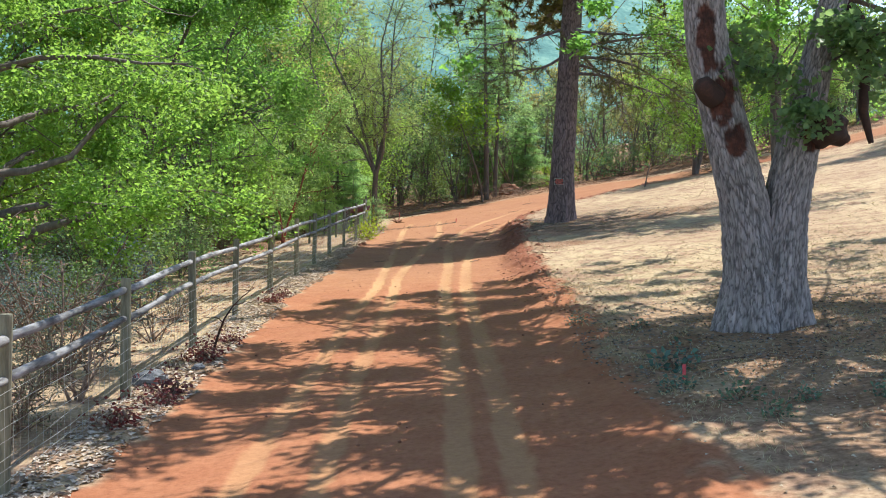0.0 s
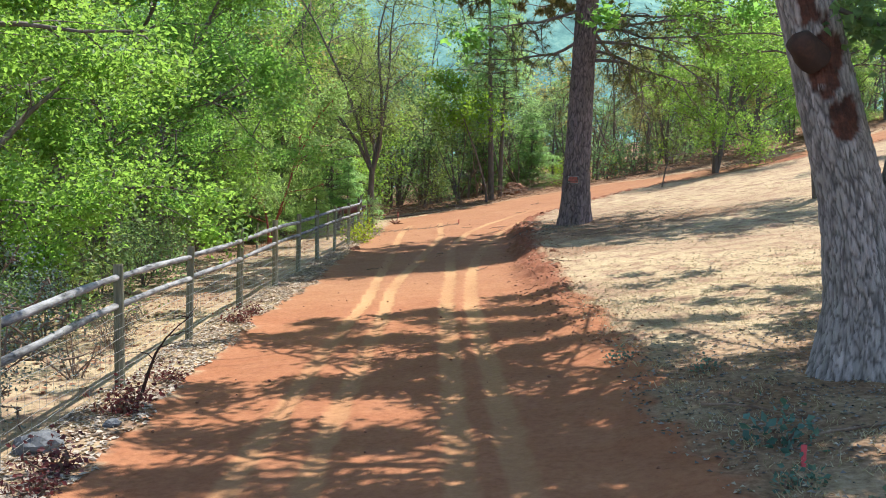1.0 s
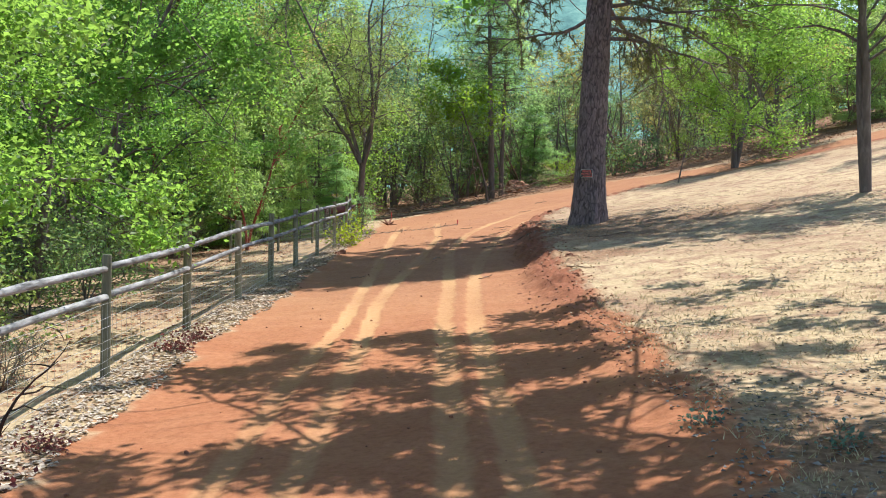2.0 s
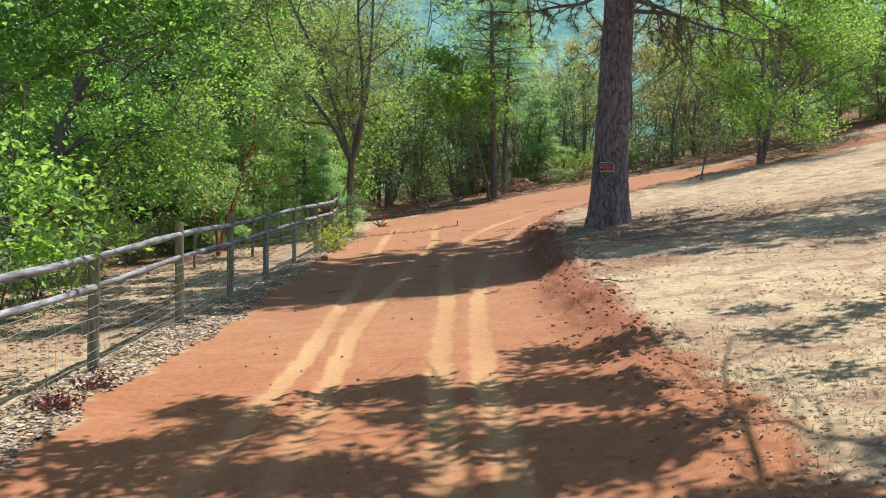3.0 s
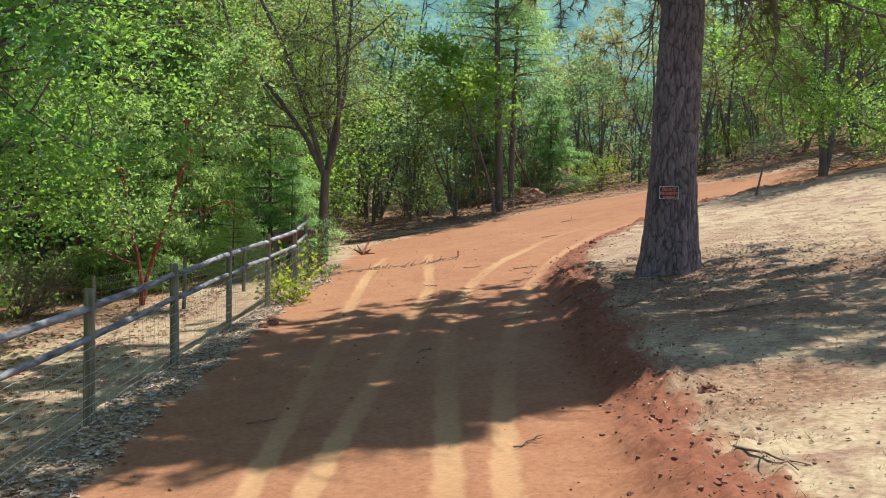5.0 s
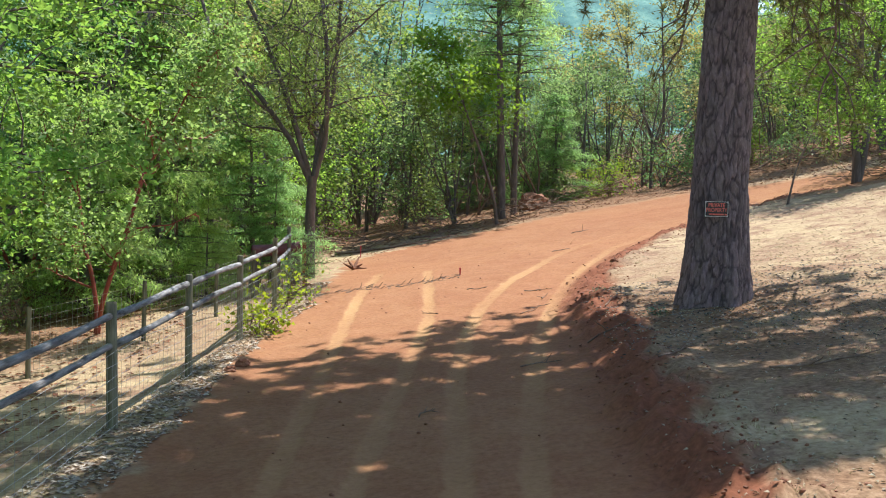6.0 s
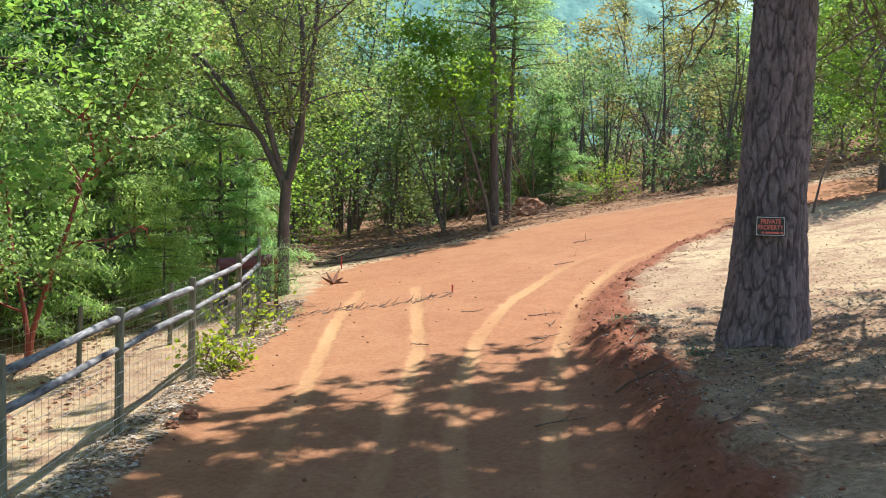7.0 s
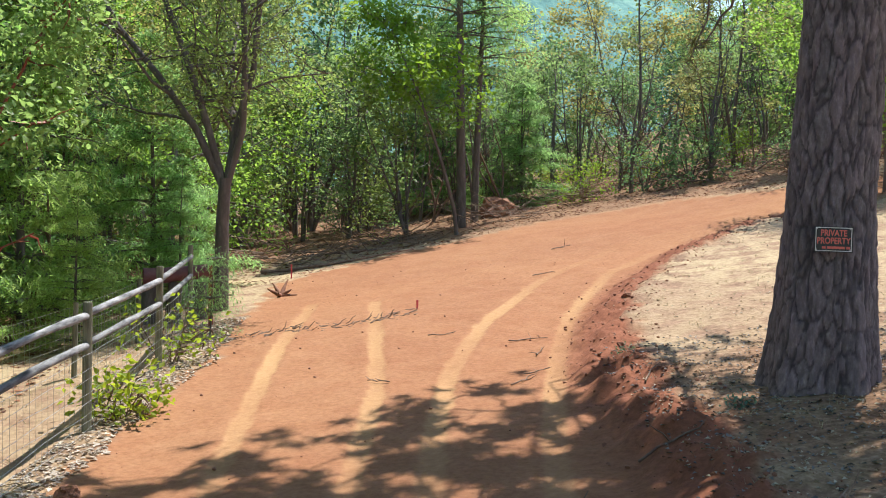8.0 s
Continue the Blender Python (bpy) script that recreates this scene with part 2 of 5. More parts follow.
def wander(rng, start, way, length, count, wiggle, lift=0.0):
    """A crooked line from start: count points, bending at random and by lift (up or down)."""
    way = np.asarray(way, float) / np.linalg.norm(way)
    pts = [np.asarray(start, float)]
    for _ in range(count - 1):
        way = way + rng.normal(size=3) * wiggle + [0, 0, lift]
        way /= np.linalg.norm(way)
        pts.append(pts[-1] + way * length / (count - 1))
    return np.array(pts)


def along(pts, f):
    x = f * (len(pts) - 1)
    i = min(int(x), len(pts) - 2)
    return pts[i] + (pts[i + 1] - pts[i]) * (x - i)


def broadleaf(name, seed, height, girth, stems, crown_low, crown_r, count, leaf, bark, leafmat, label, category="tree", fork=0.0, lean=0.12, boughs=13, clump=0.34, open_=0.0, sides=8, part_=0.30, twigs=6, floor_=-1.0, ways=(), lobed=False, wiggle=0.075):
    """A crooked broadleaved tree: trunk with limbs, and a crown of single leaves in clumps on its twigs."""
    rng = np.random.default_rng(seed)
    tree = thing(name, (0, 0, 0), label, category)
    wood, tips = Heap(), []
    base = wander(rng, (0, 0, -0.15), (rng.normal() * lean * 0.5, rng.normal() * lean * 0.5, 1), fork + 0.15, 4, 0.04) if fork else np.array([[0, 0, -0.15]])
    if fork:
        wood.add(*tube(base, np.linspace(girth * 1.3, girth * 0.98, len(base)), sides + 2))
    for s in range(stems):
        az = 2 * np.pi * (s / stems + rng.uniform(-0.1, 0.1))
        tilt = (part_ if stems > 1 else 0.0) * rng.uniform(0.6, 1.3)
        way = (math.cos(az) * tilt + rng.normal() * lean, math.sin(az) * tilt + rng.normal() * lean, 1)
        if ways:
            way = ways[s]
        tall = height * (1 if s == 0 else rng.uniform(0.72, 0.97)) - fork
        stem = wander(rng, base[-1] - [0, 0, 0.22 if fork else 0], way, tall, 9, wiggle, 0.02)
        r0 = girth if stems == 1 else girth * 0.68
        wood.add(*tube(stem, r0 * np.linspace(1.15 if not fork else 0.95, 0.12, 9) ** 0.9, sides))
        for b in range(max(3, boughs // stems)):
            u = (b + rng.uniform(0, 1)) / max(3, boughs // stems)
            f = crown_low + (0.97 - crown_low) * u
            start = along(stem, f)
            out = az + rng.uniform(-1.3, 1.3) if stems > 1 else b * 2.4 + rng.uniform(-0.5, 0.5)
            reach = crown_r * (0.45 + 0.62 * math.sin(math.pi * min(1, 0.22 + 0.78 * u))) * rng.uniform(0.7, 1.12)
            if u > 0.8:
                reach *= 0.7
            bough = wander(rng, start, (math.cos(out), math.sin(out), rng.uniform(0.1, 0.85) + 0.5 * u), reach, 6, 0.2, -0.03)
            wood.add(*tube(bough, r0 * (1.05 - f) * 0.42 * np.linspace(1, 0.12, 6) + 0.006, 5))
            tips += [along(bough, q) for q in (0.55, 0.8, 1.0)]
            for q in np.linspace(0.28, 0.95, twigs):
                tw = wander(rng, along(bough, q), rng.normal(size=3) * [1, 1, 0.9] + (bough[-1] - bough[0]) * 0.25, reach * rng.uniform(0.2, 0.42), 4, 0.25, 0.0)
                wood.add(*tube(tw, [0.016, 0.012, 0.008, 0.004], 3))
                tips += [along(tw, 0.5), tw[-1], tw[-1]]
    me = wood.mesh("trunk", bark, True)
    part("trunk", me, tree)
    tips = np.array(tips)
    thick = np.array([noise.noise(Vector(t) * 0.85 + Vector((seed * 1.7, 0, 0))) for t in tips])
    keep = (thick > (open_ - 0.5) * 0.62 if open_ else np.full(len(tips), True)) & (tips[:, 2] > floor_)
    tips = tips[keep] if keep.any() else tips
    # leaves sit in flattened sprays at the twigs' ends
    tips = tips + rng.normal(size=tips.shape) * 0.08
    mine = rng.integers(0, len(tips), count)
    size = (clump * rng.uniform(0.6, 1.3, len(tips)))[mine][:, None]
    c = tips[mine] + rng.normal(size=(count, 3)) * size * [1, 1, 0.75]
    v, f = leaves(rng, c, leaf, leaf * 0.62, 0.2, lobed=lobed)
    crown = part("crown", mesh_np("crown", v, f, leafmat), tree)
    tagged(crown, kind="stuff")
    return tree


def fir(name, seed, height, girth, bare, spread, rows, label, mat=None, dense=9, needle=1.0):
    """A fir: straight trunk, drooping boughs in whorls, flat needle sprays along them."""
    rng = np.random.default_rng(seed)
    tree = thing(name, (0, 0, 0), label, "conifer")
    wood, spray = Heap(), []
    trunk = wander(rng, (0, 0, -0.2), (rng.normal() * 0.02, rng.normal() * 0.02, 1), height + 0.2, 12, 0.012)
    wood.add(*tube(trunk, girth * np.linspace(1.1, 0.05, 12), 9))
    for r in range(rows):
        f = bare + (0.99 - bare) * (r + rng.uniform(0, 0.8)) / rows
        reach0 = spread * (1 - ((f - bare) / (1 - bare)) ** 1.15 * 0.93)
        for k in range(5):
            az = k * 2 * np.pi / 5 + r * 0.7 + rng.uniform(-0.3, 0.3)
            reach = reach0 * rng.uniform(0.6, 1.12)
            b = wander(rng, along(trunk, f), (math.cos(az), math.sin(az), 0.22), reach, 6, 0.07, -0.075)
            wood.add(*tube(b, np.linspace(0.02 + girth * 0.1, 0.004, 6), 4))
            side = np.array([-math.sin(az), math.cos(az), 0])
            for q in np.linspace(0.18, 1, int(4 + dense * reach)):
                at = along(b, q)
                for sgn in (-1, 1):
                    way = side * sgn + (b[-1] - b[0]) / max(reach, 0.1) * 0.9 + [0, 0, -0.25 + rng.normal() * 0.18]
                    way /= np.linalg.norm(way)
                    long = reach * 0.32 * (1.15 - q) + 0.12
                    for w in (0.4, 0.9):
                        spray.append((at + way * long * w, way))
    part("trunk", wood.mesh("trunk", M_BARK_GREY, True), tree)
    c = np.array([s[0] for s in spray])
    c = np.repeat(c, 2, 0) + rng.normal(size=(2 * len(c), 3)) * 0.07
    w = np.repeat(np.array([s[1] for s in spray]), 2, 0) + rng.normal(size=c.shape) * 0.45
    w /= np.linalg.norm(w, axis=1)[:, None]
    s = np.cross(w, [0, 0, 1]) + rng.normal(size=c.shape) * 0.2
    s /= np.linalg.norm(s, axis=1)[:, None]
    c = np.repeat(c, 2, 0) + rng.normal(size=(2 * len(c), 3)) * 0.05
    w = np.repeat(w, 2, 0) + rng.normal(size=c.shape) * 0.3
    s = np.repeat(s, 2, 0)
    n = len(c)
    l = rng.uniform(0.045, 0.10, n)[:, None] * needle
    v = np.stack([c - w * l - s * 0.02 * needle, c - w * l + s * 0.02 * needle, c + w * l + [0, 0, -0.015]], 1).reshape(-1, 3)
    crown = part("crown", mesh_np("crown", v, np.arange(3 * n).reshape(n, 3), mat or M_FIR), tree)
    tagged(crown, kind="stuff")
    return tree


# ---- the land ----
ROAD_LEFT = [(-2.3, -8), (-2.1, 7), (-2.0, 13.5), (-1.85, 19), (-1.45, 23), (-1.25, 29), (-0.95, 34), (-0.45, 38.5), (-0.25, 42), (0.1, 46.5), (1.2, 48.6), (3.7, 51), (7.2, 53.6), (10.3, 53), (12.6, 51.2), (16, 50), (22, 51), (32, 56)]
ROAD_RIGHT = [(2.3, -8), (2.1, 7), (2.05, 10), (2.2, 13), (2.45, 18.6), (2.65, 22), (2.95, 25.5), (3.15, 29), (3.55, 32), (3.8, 35.8), (4.5, 38.3), (5.5, 40.8), (7.3, 43.8), (9.1, 45.7), (10.8, 46.7), (12.9, 47.0), (16, 46.6), (22, 47.2), (32, 51)]


def smooth(a, b, x):
    u = np.clip((x - a) / (b - a), 0, 1)
    return u * u * (3 - 2 * u)


def line_gap(x, y, line):
    """Distance from points to a bent line."""
    best = np.full(np.shape(x), 1e9)
    for (ax, ay), (bx, by) in zip(line[:-1], line[1:]):
        dx, dy = bx - ax, by - ay
        u = np.clip(((x - ax) * dx + (y - ay) * dy) / (dx * dx + dy * dy), 0, 1)
        best = np.minimum(best, np.hypot(x - ax - u * dx, y - ay - u * dy))
    return best


def inside(x, y, ring):
    odd = np.zeros(np.shape(x), bool)
    for (ax, ay), (bx, by) in zip(ring, ring[1:] + ring[:1]):
        odd ^= ((ay > y) != (by > y)) & (x < (bx - ax) * (y - ay) / (by - ay + 1e-12) + ax)
    return odd


def waves(x, y, scale, seed):
    """Cheap smooth unevenness: a sum of crossed sines."""
    rng = np.random.default_rng(seed)
    out = 0.0
    for k in range(9):
        a, ph, f = rng.uniform(0, np.pi), rng.uniform(0, 6.28), scale * rng.uniform(0.6, 1.7)
        out = out + np.sin((x * math.cos(a) + y * math.sin(a)) * f + ph)
    return out / 5


def lie(x, y):
    """The broad lie of the land: it climbs along the drive and to the right."""
    v = y - 25
    near = 1.534 + 0.0985 * x + 0.0427 * v + 0.00091 * x * v + 0.00016 * v * v + 0.00314 * x * x
    xc, vc = np.clip(x, -22, 26), np.clip(v, -35, 40)
    edge = 1.534 + 0.0985 * xc + 0.0427 * vc + 0.00091 * xc * vc + 0.00016 * vc * vc + 0.00314 * xc * xc
    away = np.hypot(x - xc, v - vc)
    return np.where(away > 0, edge + np.where(v > 40, 0.04, -0.02) * np.minimum(away, 90), near)


def land(x, y):
    """Height of the ground, and how far inside the drive a point lies (negative outside)."""
    x, y = np.asarray(x, float), np.asarray(y, float)
    gl, gr = line_gap(x, y, ROAD_LEFT), line_gap(x, y, ROAD_RIGHT)
    inn = inside(x, y, ROAD_LEFT + ROAD_RIGHT[::-1])
    gap = np.where(inn, 1, -1) * np.minimum(gl, gr)
    gap = gap + 0.10 * waves(x, y, 3.1, 3) + 0.05 * waves(x, y, 9, 4)
    cut = smooth(16, 25, y) * smooth(62, 40, y)
    z = lie(x, y) - 0.11 * cut * smooth(-0.15, 0.35, gap) * np.exp(-((gr / 2.6) ** 2)) - 0.04 * smooth(-0.1, 0.5, gap)
    z = z + 0.035 * cut * smooth(0.1, -0.7, gap) * np.exp(-((gr / 3.0) ** 2)) * (gr < gl)
    side = np.where(gap > 0, gr, -gr)
    ridge = np.exp(-((side + 0.12) / 0.46) ** 2)
    heap_ = 0.5 + 0.5 * waves(x, y, 2.3, 7)
    berm = ridge * (0.35 + 0.65 * cut) * smooth(3, 9, y)
    z = z + berm * (0.01 + 0.055 * np.clip(heap_, 0, 1.3)) + berm * (0.066 * waves(x, y, 8, 8) + 0.05 * waves(x, y, 19, 9) + 0.014 * waves(x, y, 33, 10))
    z = z + np.where(gap < 0, 0.022 * waves(x, y, 2.6, 11) + 0.012 * waves(x, y, 8, 12), 0.012 * waves(x, y, 2.7, 13) + 0.005 * waves(x, y, 6.3, 15) + 0.0016 * waves(x, y, 14, 14) + 0.0008 * waves(x, y, 31, 16))
    return z, gap, berm


PINE = (5.15, 33.45)
OAK = (4.22, 12.05)

# wheel tracks: lines of (x, y), width and depth
TRACKS = [
    ([(-1.1, 6), (-0.9, 10), (-0.56, 16.6), (-0.28, 20.2), (-0.16, 23.8), (0.02, 28), (0.12, 31), (0.25, 35), (0.42, 39.2), (0.8, 43)], 0.095),
    ([(-0.5, 6), (-0.3, 12), (0.0, 18), (0.14, 22.4), (0.3, 24.4), (0.63, 27.4), (0.87, 29.6), (1.25, 33), (1.56, 36), (1.7, 39.8), (1.8, 42.5)], 0.095),
    ([(0.45, 6), (0.62, 10), (0.96, 19.5), (1.12, 22), (1.26, 24), (1.4, 27.2), (1.62, 31), (1.97, 34), (2.35, 36.4), (3.13, 39.4), (4.7, 43.2), (7.4, 47), (12, 49.4)], 0.105),
    ([(0.85, 6), (1.0, 10), (1.32, 19.3), (1.5, 22), (1.66, 24.2), (1.93, 27), (2.25, 29.6), (2.88, 33.4), (3.4, 35.8), (3.65, 36.9), (4.35, 39.4), (5.8, 43), (8.2, 46), (12, 47.8)], 0.105),
]


def spread_axis(lo, hi, step, far_lo, far_hi):
    core = list(np.arange(lo, hi + 1e-6, step))
    left, right, s = [], [], step
    at = lo
    while at > far_lo:
        s *= 1.13
        at -= s
        left.append(at)
    at, s = hi, step
    while at < far_hi:
        s *= 1.13
        at += s
        right.append(at)
    return np.array(left[::-1] + core + right)


def build_ground():
    xs = spread_axis(-4.5, 9.0, 0.085, -900, 900)
    xs = np.concatenate([xs[xs < -2.35], np.arange(-2.35, 4.25, 0.045), xs[xs > 4.27]])
    ys = spread_axis(4.0, 50.0, 0.105, -300, 1500)
    X, Y = np.meshgrid(xs, ys)
    z, gap, berm = land(X, Y)
    track = np.zeros_like(z)
    for line, width in TRACKS:
        d = line_gap(X, Y, line) + 0.02 * waves(X, Y, 6, 21) + 0.012 * waves(X, Y, 17, 23)
        t = smooth(width * 1.15, width * 0.9, d) * smooth(-0.1, 0.2, gap)
        edge = np.exp(-((d - width * 1.4) / 0.09) ** 2)
        z = z - 0.010 * smooth(width * 1.6, width * 0.5, d) + 0.006 * edge * (gap > 0)
        # track colour is weakened where oak and pine shade the drive
        track = np.maximum(track, t * (0.66 + 0.42 * waves(X, Y, 1.1, 22)) * (0.5 + 0.5 * smooth(14, 19, Y)) * (1 - 0.6 * smooth(24, 27, Y) * smooth(36, 33, Y)) * smooth(47.5, 38, Y))
    n, m = len(xs), len(ys)
    i, j = np.meshgrid(np.arange(m - 1), np.arange(n - 1), indexing="ij")
    f = np.stack([i * n + j, i * n + j + 1, (i + 1) * n + j + 1, (i + 1) * n + j], -1).reshape(-1, 4)
    left = line_gap(X, Y, ROAD_LEFT)
    me = mesh_np("ground", np.stack([X, Y, z], -1).reshape(-1, 3), f, ground_material(), True)
    right = line_gap(X, Y, ROAD_RIGHT)
    spill = np.where((right < left) & (Y > 12), 0.42 + 0.16 * waves(X, Y, 1.3, 33), np.where(right < left, 0.16, 0.0))
    float_layer(me, "road", smooth(-0.10, 0.12, gap + spill + 0.10 * waves(X, Y, 6, 30) + 0.09 * waves(X, Y, 17, 31)).ravel())
    # painted shade tint: full before y 17, gone by 25, uneven
    float_layer(me, "shade_red", np.clip(smooth(25, 17, Y) + 0.25 * waves(X, Y, 0.8, 35), 0, 1).ravel())
    float_layer(me, "track", np.clip(track, 0, 1).ravel())
    float_layer(me, "berm", np.clip(berm * 1.3 * smooth(14, 20, Y), 0, 1).ravel())
    wood = np.where((X < 0) | (Y > 46), smooth(2.6, 3.4, left) * smooth(30, 38, Y) + smooth(7.5, 9, left), 0)
    wood = np.maximum(wood, smooth(50, 54, Y))
    wood = np.where(Y > 90, 1, np.clip(wood, 0, 1))
    for (cx, cy), reach in ((PINE, 3.0), (OAK, 3.4), ((3.2, 9.4), 3.0), ((3.3, 7.2), 2.0), ((5.6, 8.4), 1.6), ((4.6, 29.4), 2.4), ((3.9, 25.6), 1.5), ((7.4, 31.5), 2.6)):
        d = np.hypot(X - cx, Y - cy) + 0.5 * waves(X, Y, 1.6, 51)
        wood = np.maximum(wood, (0.78 + 0.35 * waves(X, Y, 4.3, 52)) * smooth(reach, reach * 0.4, d))
    float_layer(me, "wood", (wood * (gap < 0)).ravel())
    tagged(new("ground", me), "red dirt drive between dry straw-coloured grass and leaf litter", "ground", kind="structure")


build_ground()


def ground_z(x, y):
    return float(land(np.array([x]), np.array([y]))[0][0])


def plant(tree, x, y, turn=0.0, size=1.0, sink=0.0, tilt=(0, 0)):
    tree.matrix_basis = pose(x, y, ground_z(x, y) - sink, tilt[0], tilt[1], turn) @ Matrix.Scale(size, 4)
    return tree


def plant_copy(tree, x, y, turn, size):
    c = copy_thing(tree, Matrix.Identity(4))
    return plant(c, x, y, turn, size)


# ---- wooded mountain behind ----
def build_mountain():
    n, m = 160, 40
    u, w = np.meshgrid(np.linspace(-1.15, 1.15, n), np.linspace(0, 1, m))
    r = 430 + 420 * w
    x, y = r * np.sin(u), r * np.cos(u)
    crest = 205 + 10 * np.sin(u * 5 + 1.0) + 6 * np.sin(u * 17) - 62 * smooth(0.17, 0.40, u) + 20 * smooth(0.0, -0.4, u)
    z = -8 + crest * smooth(0, 1, w) + 4.5 * waves(x, y, 0.11, 41) * smooth(0, 0.1, w) + 2.5 * waves(x, y, 0.33, 42)
    i, j = np.meshgrid(np.arange(m - 1), np.arange(n - 1), indexing="ij")
    f = np.stack([i * n + j, i * n + j + 1, (i + 1) * n + j + 1, (i + 1) * n + j], -1).reshape(-1, 4)
    mat, nt, bsdf = shader("hazed_far_slope")
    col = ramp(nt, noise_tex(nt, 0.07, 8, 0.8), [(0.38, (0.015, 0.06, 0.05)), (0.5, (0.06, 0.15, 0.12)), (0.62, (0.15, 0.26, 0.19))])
    nt.links.new(col, bsdf.inputs["Base Color"])
    bsdf.inputs["Roughness"].default_value = 1.0
    # sunlit air between here and there, painted as the slope's own blue-green glow
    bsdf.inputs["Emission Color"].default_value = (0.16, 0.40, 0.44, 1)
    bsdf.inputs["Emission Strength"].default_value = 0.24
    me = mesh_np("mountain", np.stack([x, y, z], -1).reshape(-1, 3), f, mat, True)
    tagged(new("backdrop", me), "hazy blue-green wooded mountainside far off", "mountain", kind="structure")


build_mountain()

# ---- trunks with cut bark ----
def barked(points, radii, sides, rings, cell, stretch, depth, seed, flare=None, groove=0.19):
    """A trunk skin with furrowed plates: vertices, faces, furrow depth 0 to 1. flare: (height, extra radius, lobes)."""
    p, r = np.asarray(points, float), np.asarray(radii, float)
    s = np.concatenate([[0], np.cumsum(np.linalg.norm(np.diff(p, axis=0), axis=1))])
    q = np.linspace(0, s[-1], rings)
    c = np.stack([np.interp(q, s, p[:, k]) for k in range(3)], -1)
    c[1:-1] = (c[:-2] + c[1:-1] * 2 + c[2:]) / 4
    rr = np.interp(q, s, r)
    ang = np.linspace(0, 2 * np.pi, sides, endpoint=False)
    v, fur, plate = np.zeros((rings, sides, 3)), np.zeros((rings, sides)), np.zeros((rings, sides))
    for i in range(rings):
        rad = rr[i] * (1 + 0.04 * np.sin(2 * ang + seed) + 0.025 * np.sin(3 * ang + q[i]))
        if flare and q[i] < flare[0] * 3:
            g = math.exp(-q[i] / flare[0])
            rad = rad + flare[1] * g * (0.75 + 0.45 * np.sin(flare[2] * ang + seed) + 0.2 * np.sin((flare[2] + 3) * ang))
        for k in range(sides):
            at = Vector((math.cos(ang[k]) * rr[i] / cell, math.sin(ang[k]) * rr[i] / cell, (q[i] + seed * 7.3) * stretch / cell))
            at += noise.noise_vector(at * 0.7) * 0.55 + noise.noise_vector(at * 2.1) * 0.22
            d, d_at = noise.voronoi(at)
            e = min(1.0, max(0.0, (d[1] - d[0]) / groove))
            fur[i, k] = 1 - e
            near = d_at[0]
            plate[i, k] = (math.sin(near.x * 12.99 + near.y * 78.2 + near.z * 37.7) * 43758.5) % 1.0
            bump = depth * (e ** 0.6 - 0.75) + depth * 0.4 * noise.noise(at * 2.7) + depth * 0.25 * noise.noise(at * 7.1) + depth * 0.35 * (plate[i, k] - 0.5)
            v[i, k] = c[i] + np.array([math.cos(ang[k]), math.sin(ang[k]), 0]) * (rad[k] + bump)
    i, j = np.meshgrid(np.arange(rings - 1), np.arange(sides), indexing="ij")
    k = (j + 1) % sides
    f = np.stack([i * sides + j, i * sides + k, (i + 1) * sides + k, (i + 1) * sides + j], -1).reshape(-1, 4)
    return v.reshape(-1, 3), f, fur.ravel(), plate.ravel()


def barked_part(name, parent, mat, label="", scars=(), **kw):
    """A barked trunk; scars: (x, y, z, half width, half height) of patches where the bark is burnt away."""
    v, f, fur, plate = barked(**kw)
    burnt = np.zeros(len(v))
    for x, y, z, wide, tall in scars:
        d = np.sqrt(((v[:, 0] - x) / wide) ** 2 + ((v[:, 1] - y) / (wide * 1.4)) ** 2 + ((v[:, 2] - z) / tall) ** 2)
        d += np.array([0.45 * noise.noise(Vector(c) * 6) + 0.25 * noise.noise(Vector(c) * 15) for c in v])
        burnt = np.maximum(burnt, smooth(1.0, 0.8, d))
    centre = np.repeat(v.reshape(kw["rings"], -1, 3).mean(1), kw["sides"], 0)
    v = v - (v - centre) * (0.09 * burnt)[:, None]
    me = mesh_np(name, v, f, mat, True)
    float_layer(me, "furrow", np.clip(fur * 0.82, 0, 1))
    float_layer(me, "plate", plate * 0.8)
    float_layer(me, "scar", burnt)
    return part(name, me, parent, label)


# ---- crowns thinned in clumps to lay shade and dapples on chosen ground ----
def sunward(points, at):
    """Where the light through each point meets the ground about the foot of a tree."""
    h = points[:, 2] - lie(points[:, 0], points[:, 1])
    for _ in range(3):
        x, y = points[:, 0] - SUN_DIR.x / SUN_DIR.z * h, points[:, 1] - SUN_DIR.y / SUN_DIR.z * h
        h = points[:, 2] - lie(x, y)
    return x, y


def clumped(x, y, scale, seed):
    return np.array([noise.noise(Vector((a * scale, b * scale, seed))) + 0.5 * noise.noise(Vector((a * scale * 2.3, b * scale * 2.3, seed + 5))) for a, b in zip(x, y)])


# ---- tall pine beside the drive ----


def needle_tufts(rng, centres, needles, length, wide):
    n = len(centres)
    c = np.repeat(centres, needles, 0)
    d = rng.normal(size=(n * needles, 3)) + [0, 0, -0.25]
    d /= np.linalg.norm(d, axis=1)[:, None]
    s = np.cross(d, rng.normal(size=d.shape))
    s /= np.linalg.norm(s, axis=1)[:, None]
    l = length * rng.uniform(0.7, 1.2, len(c))[:, None]
    v = np.stack([c - s * wide, c + s * wide, c + d * l], 1).reshape(-1, 3)
    return v, np.arange(len(v)).reshape(-1, 3)


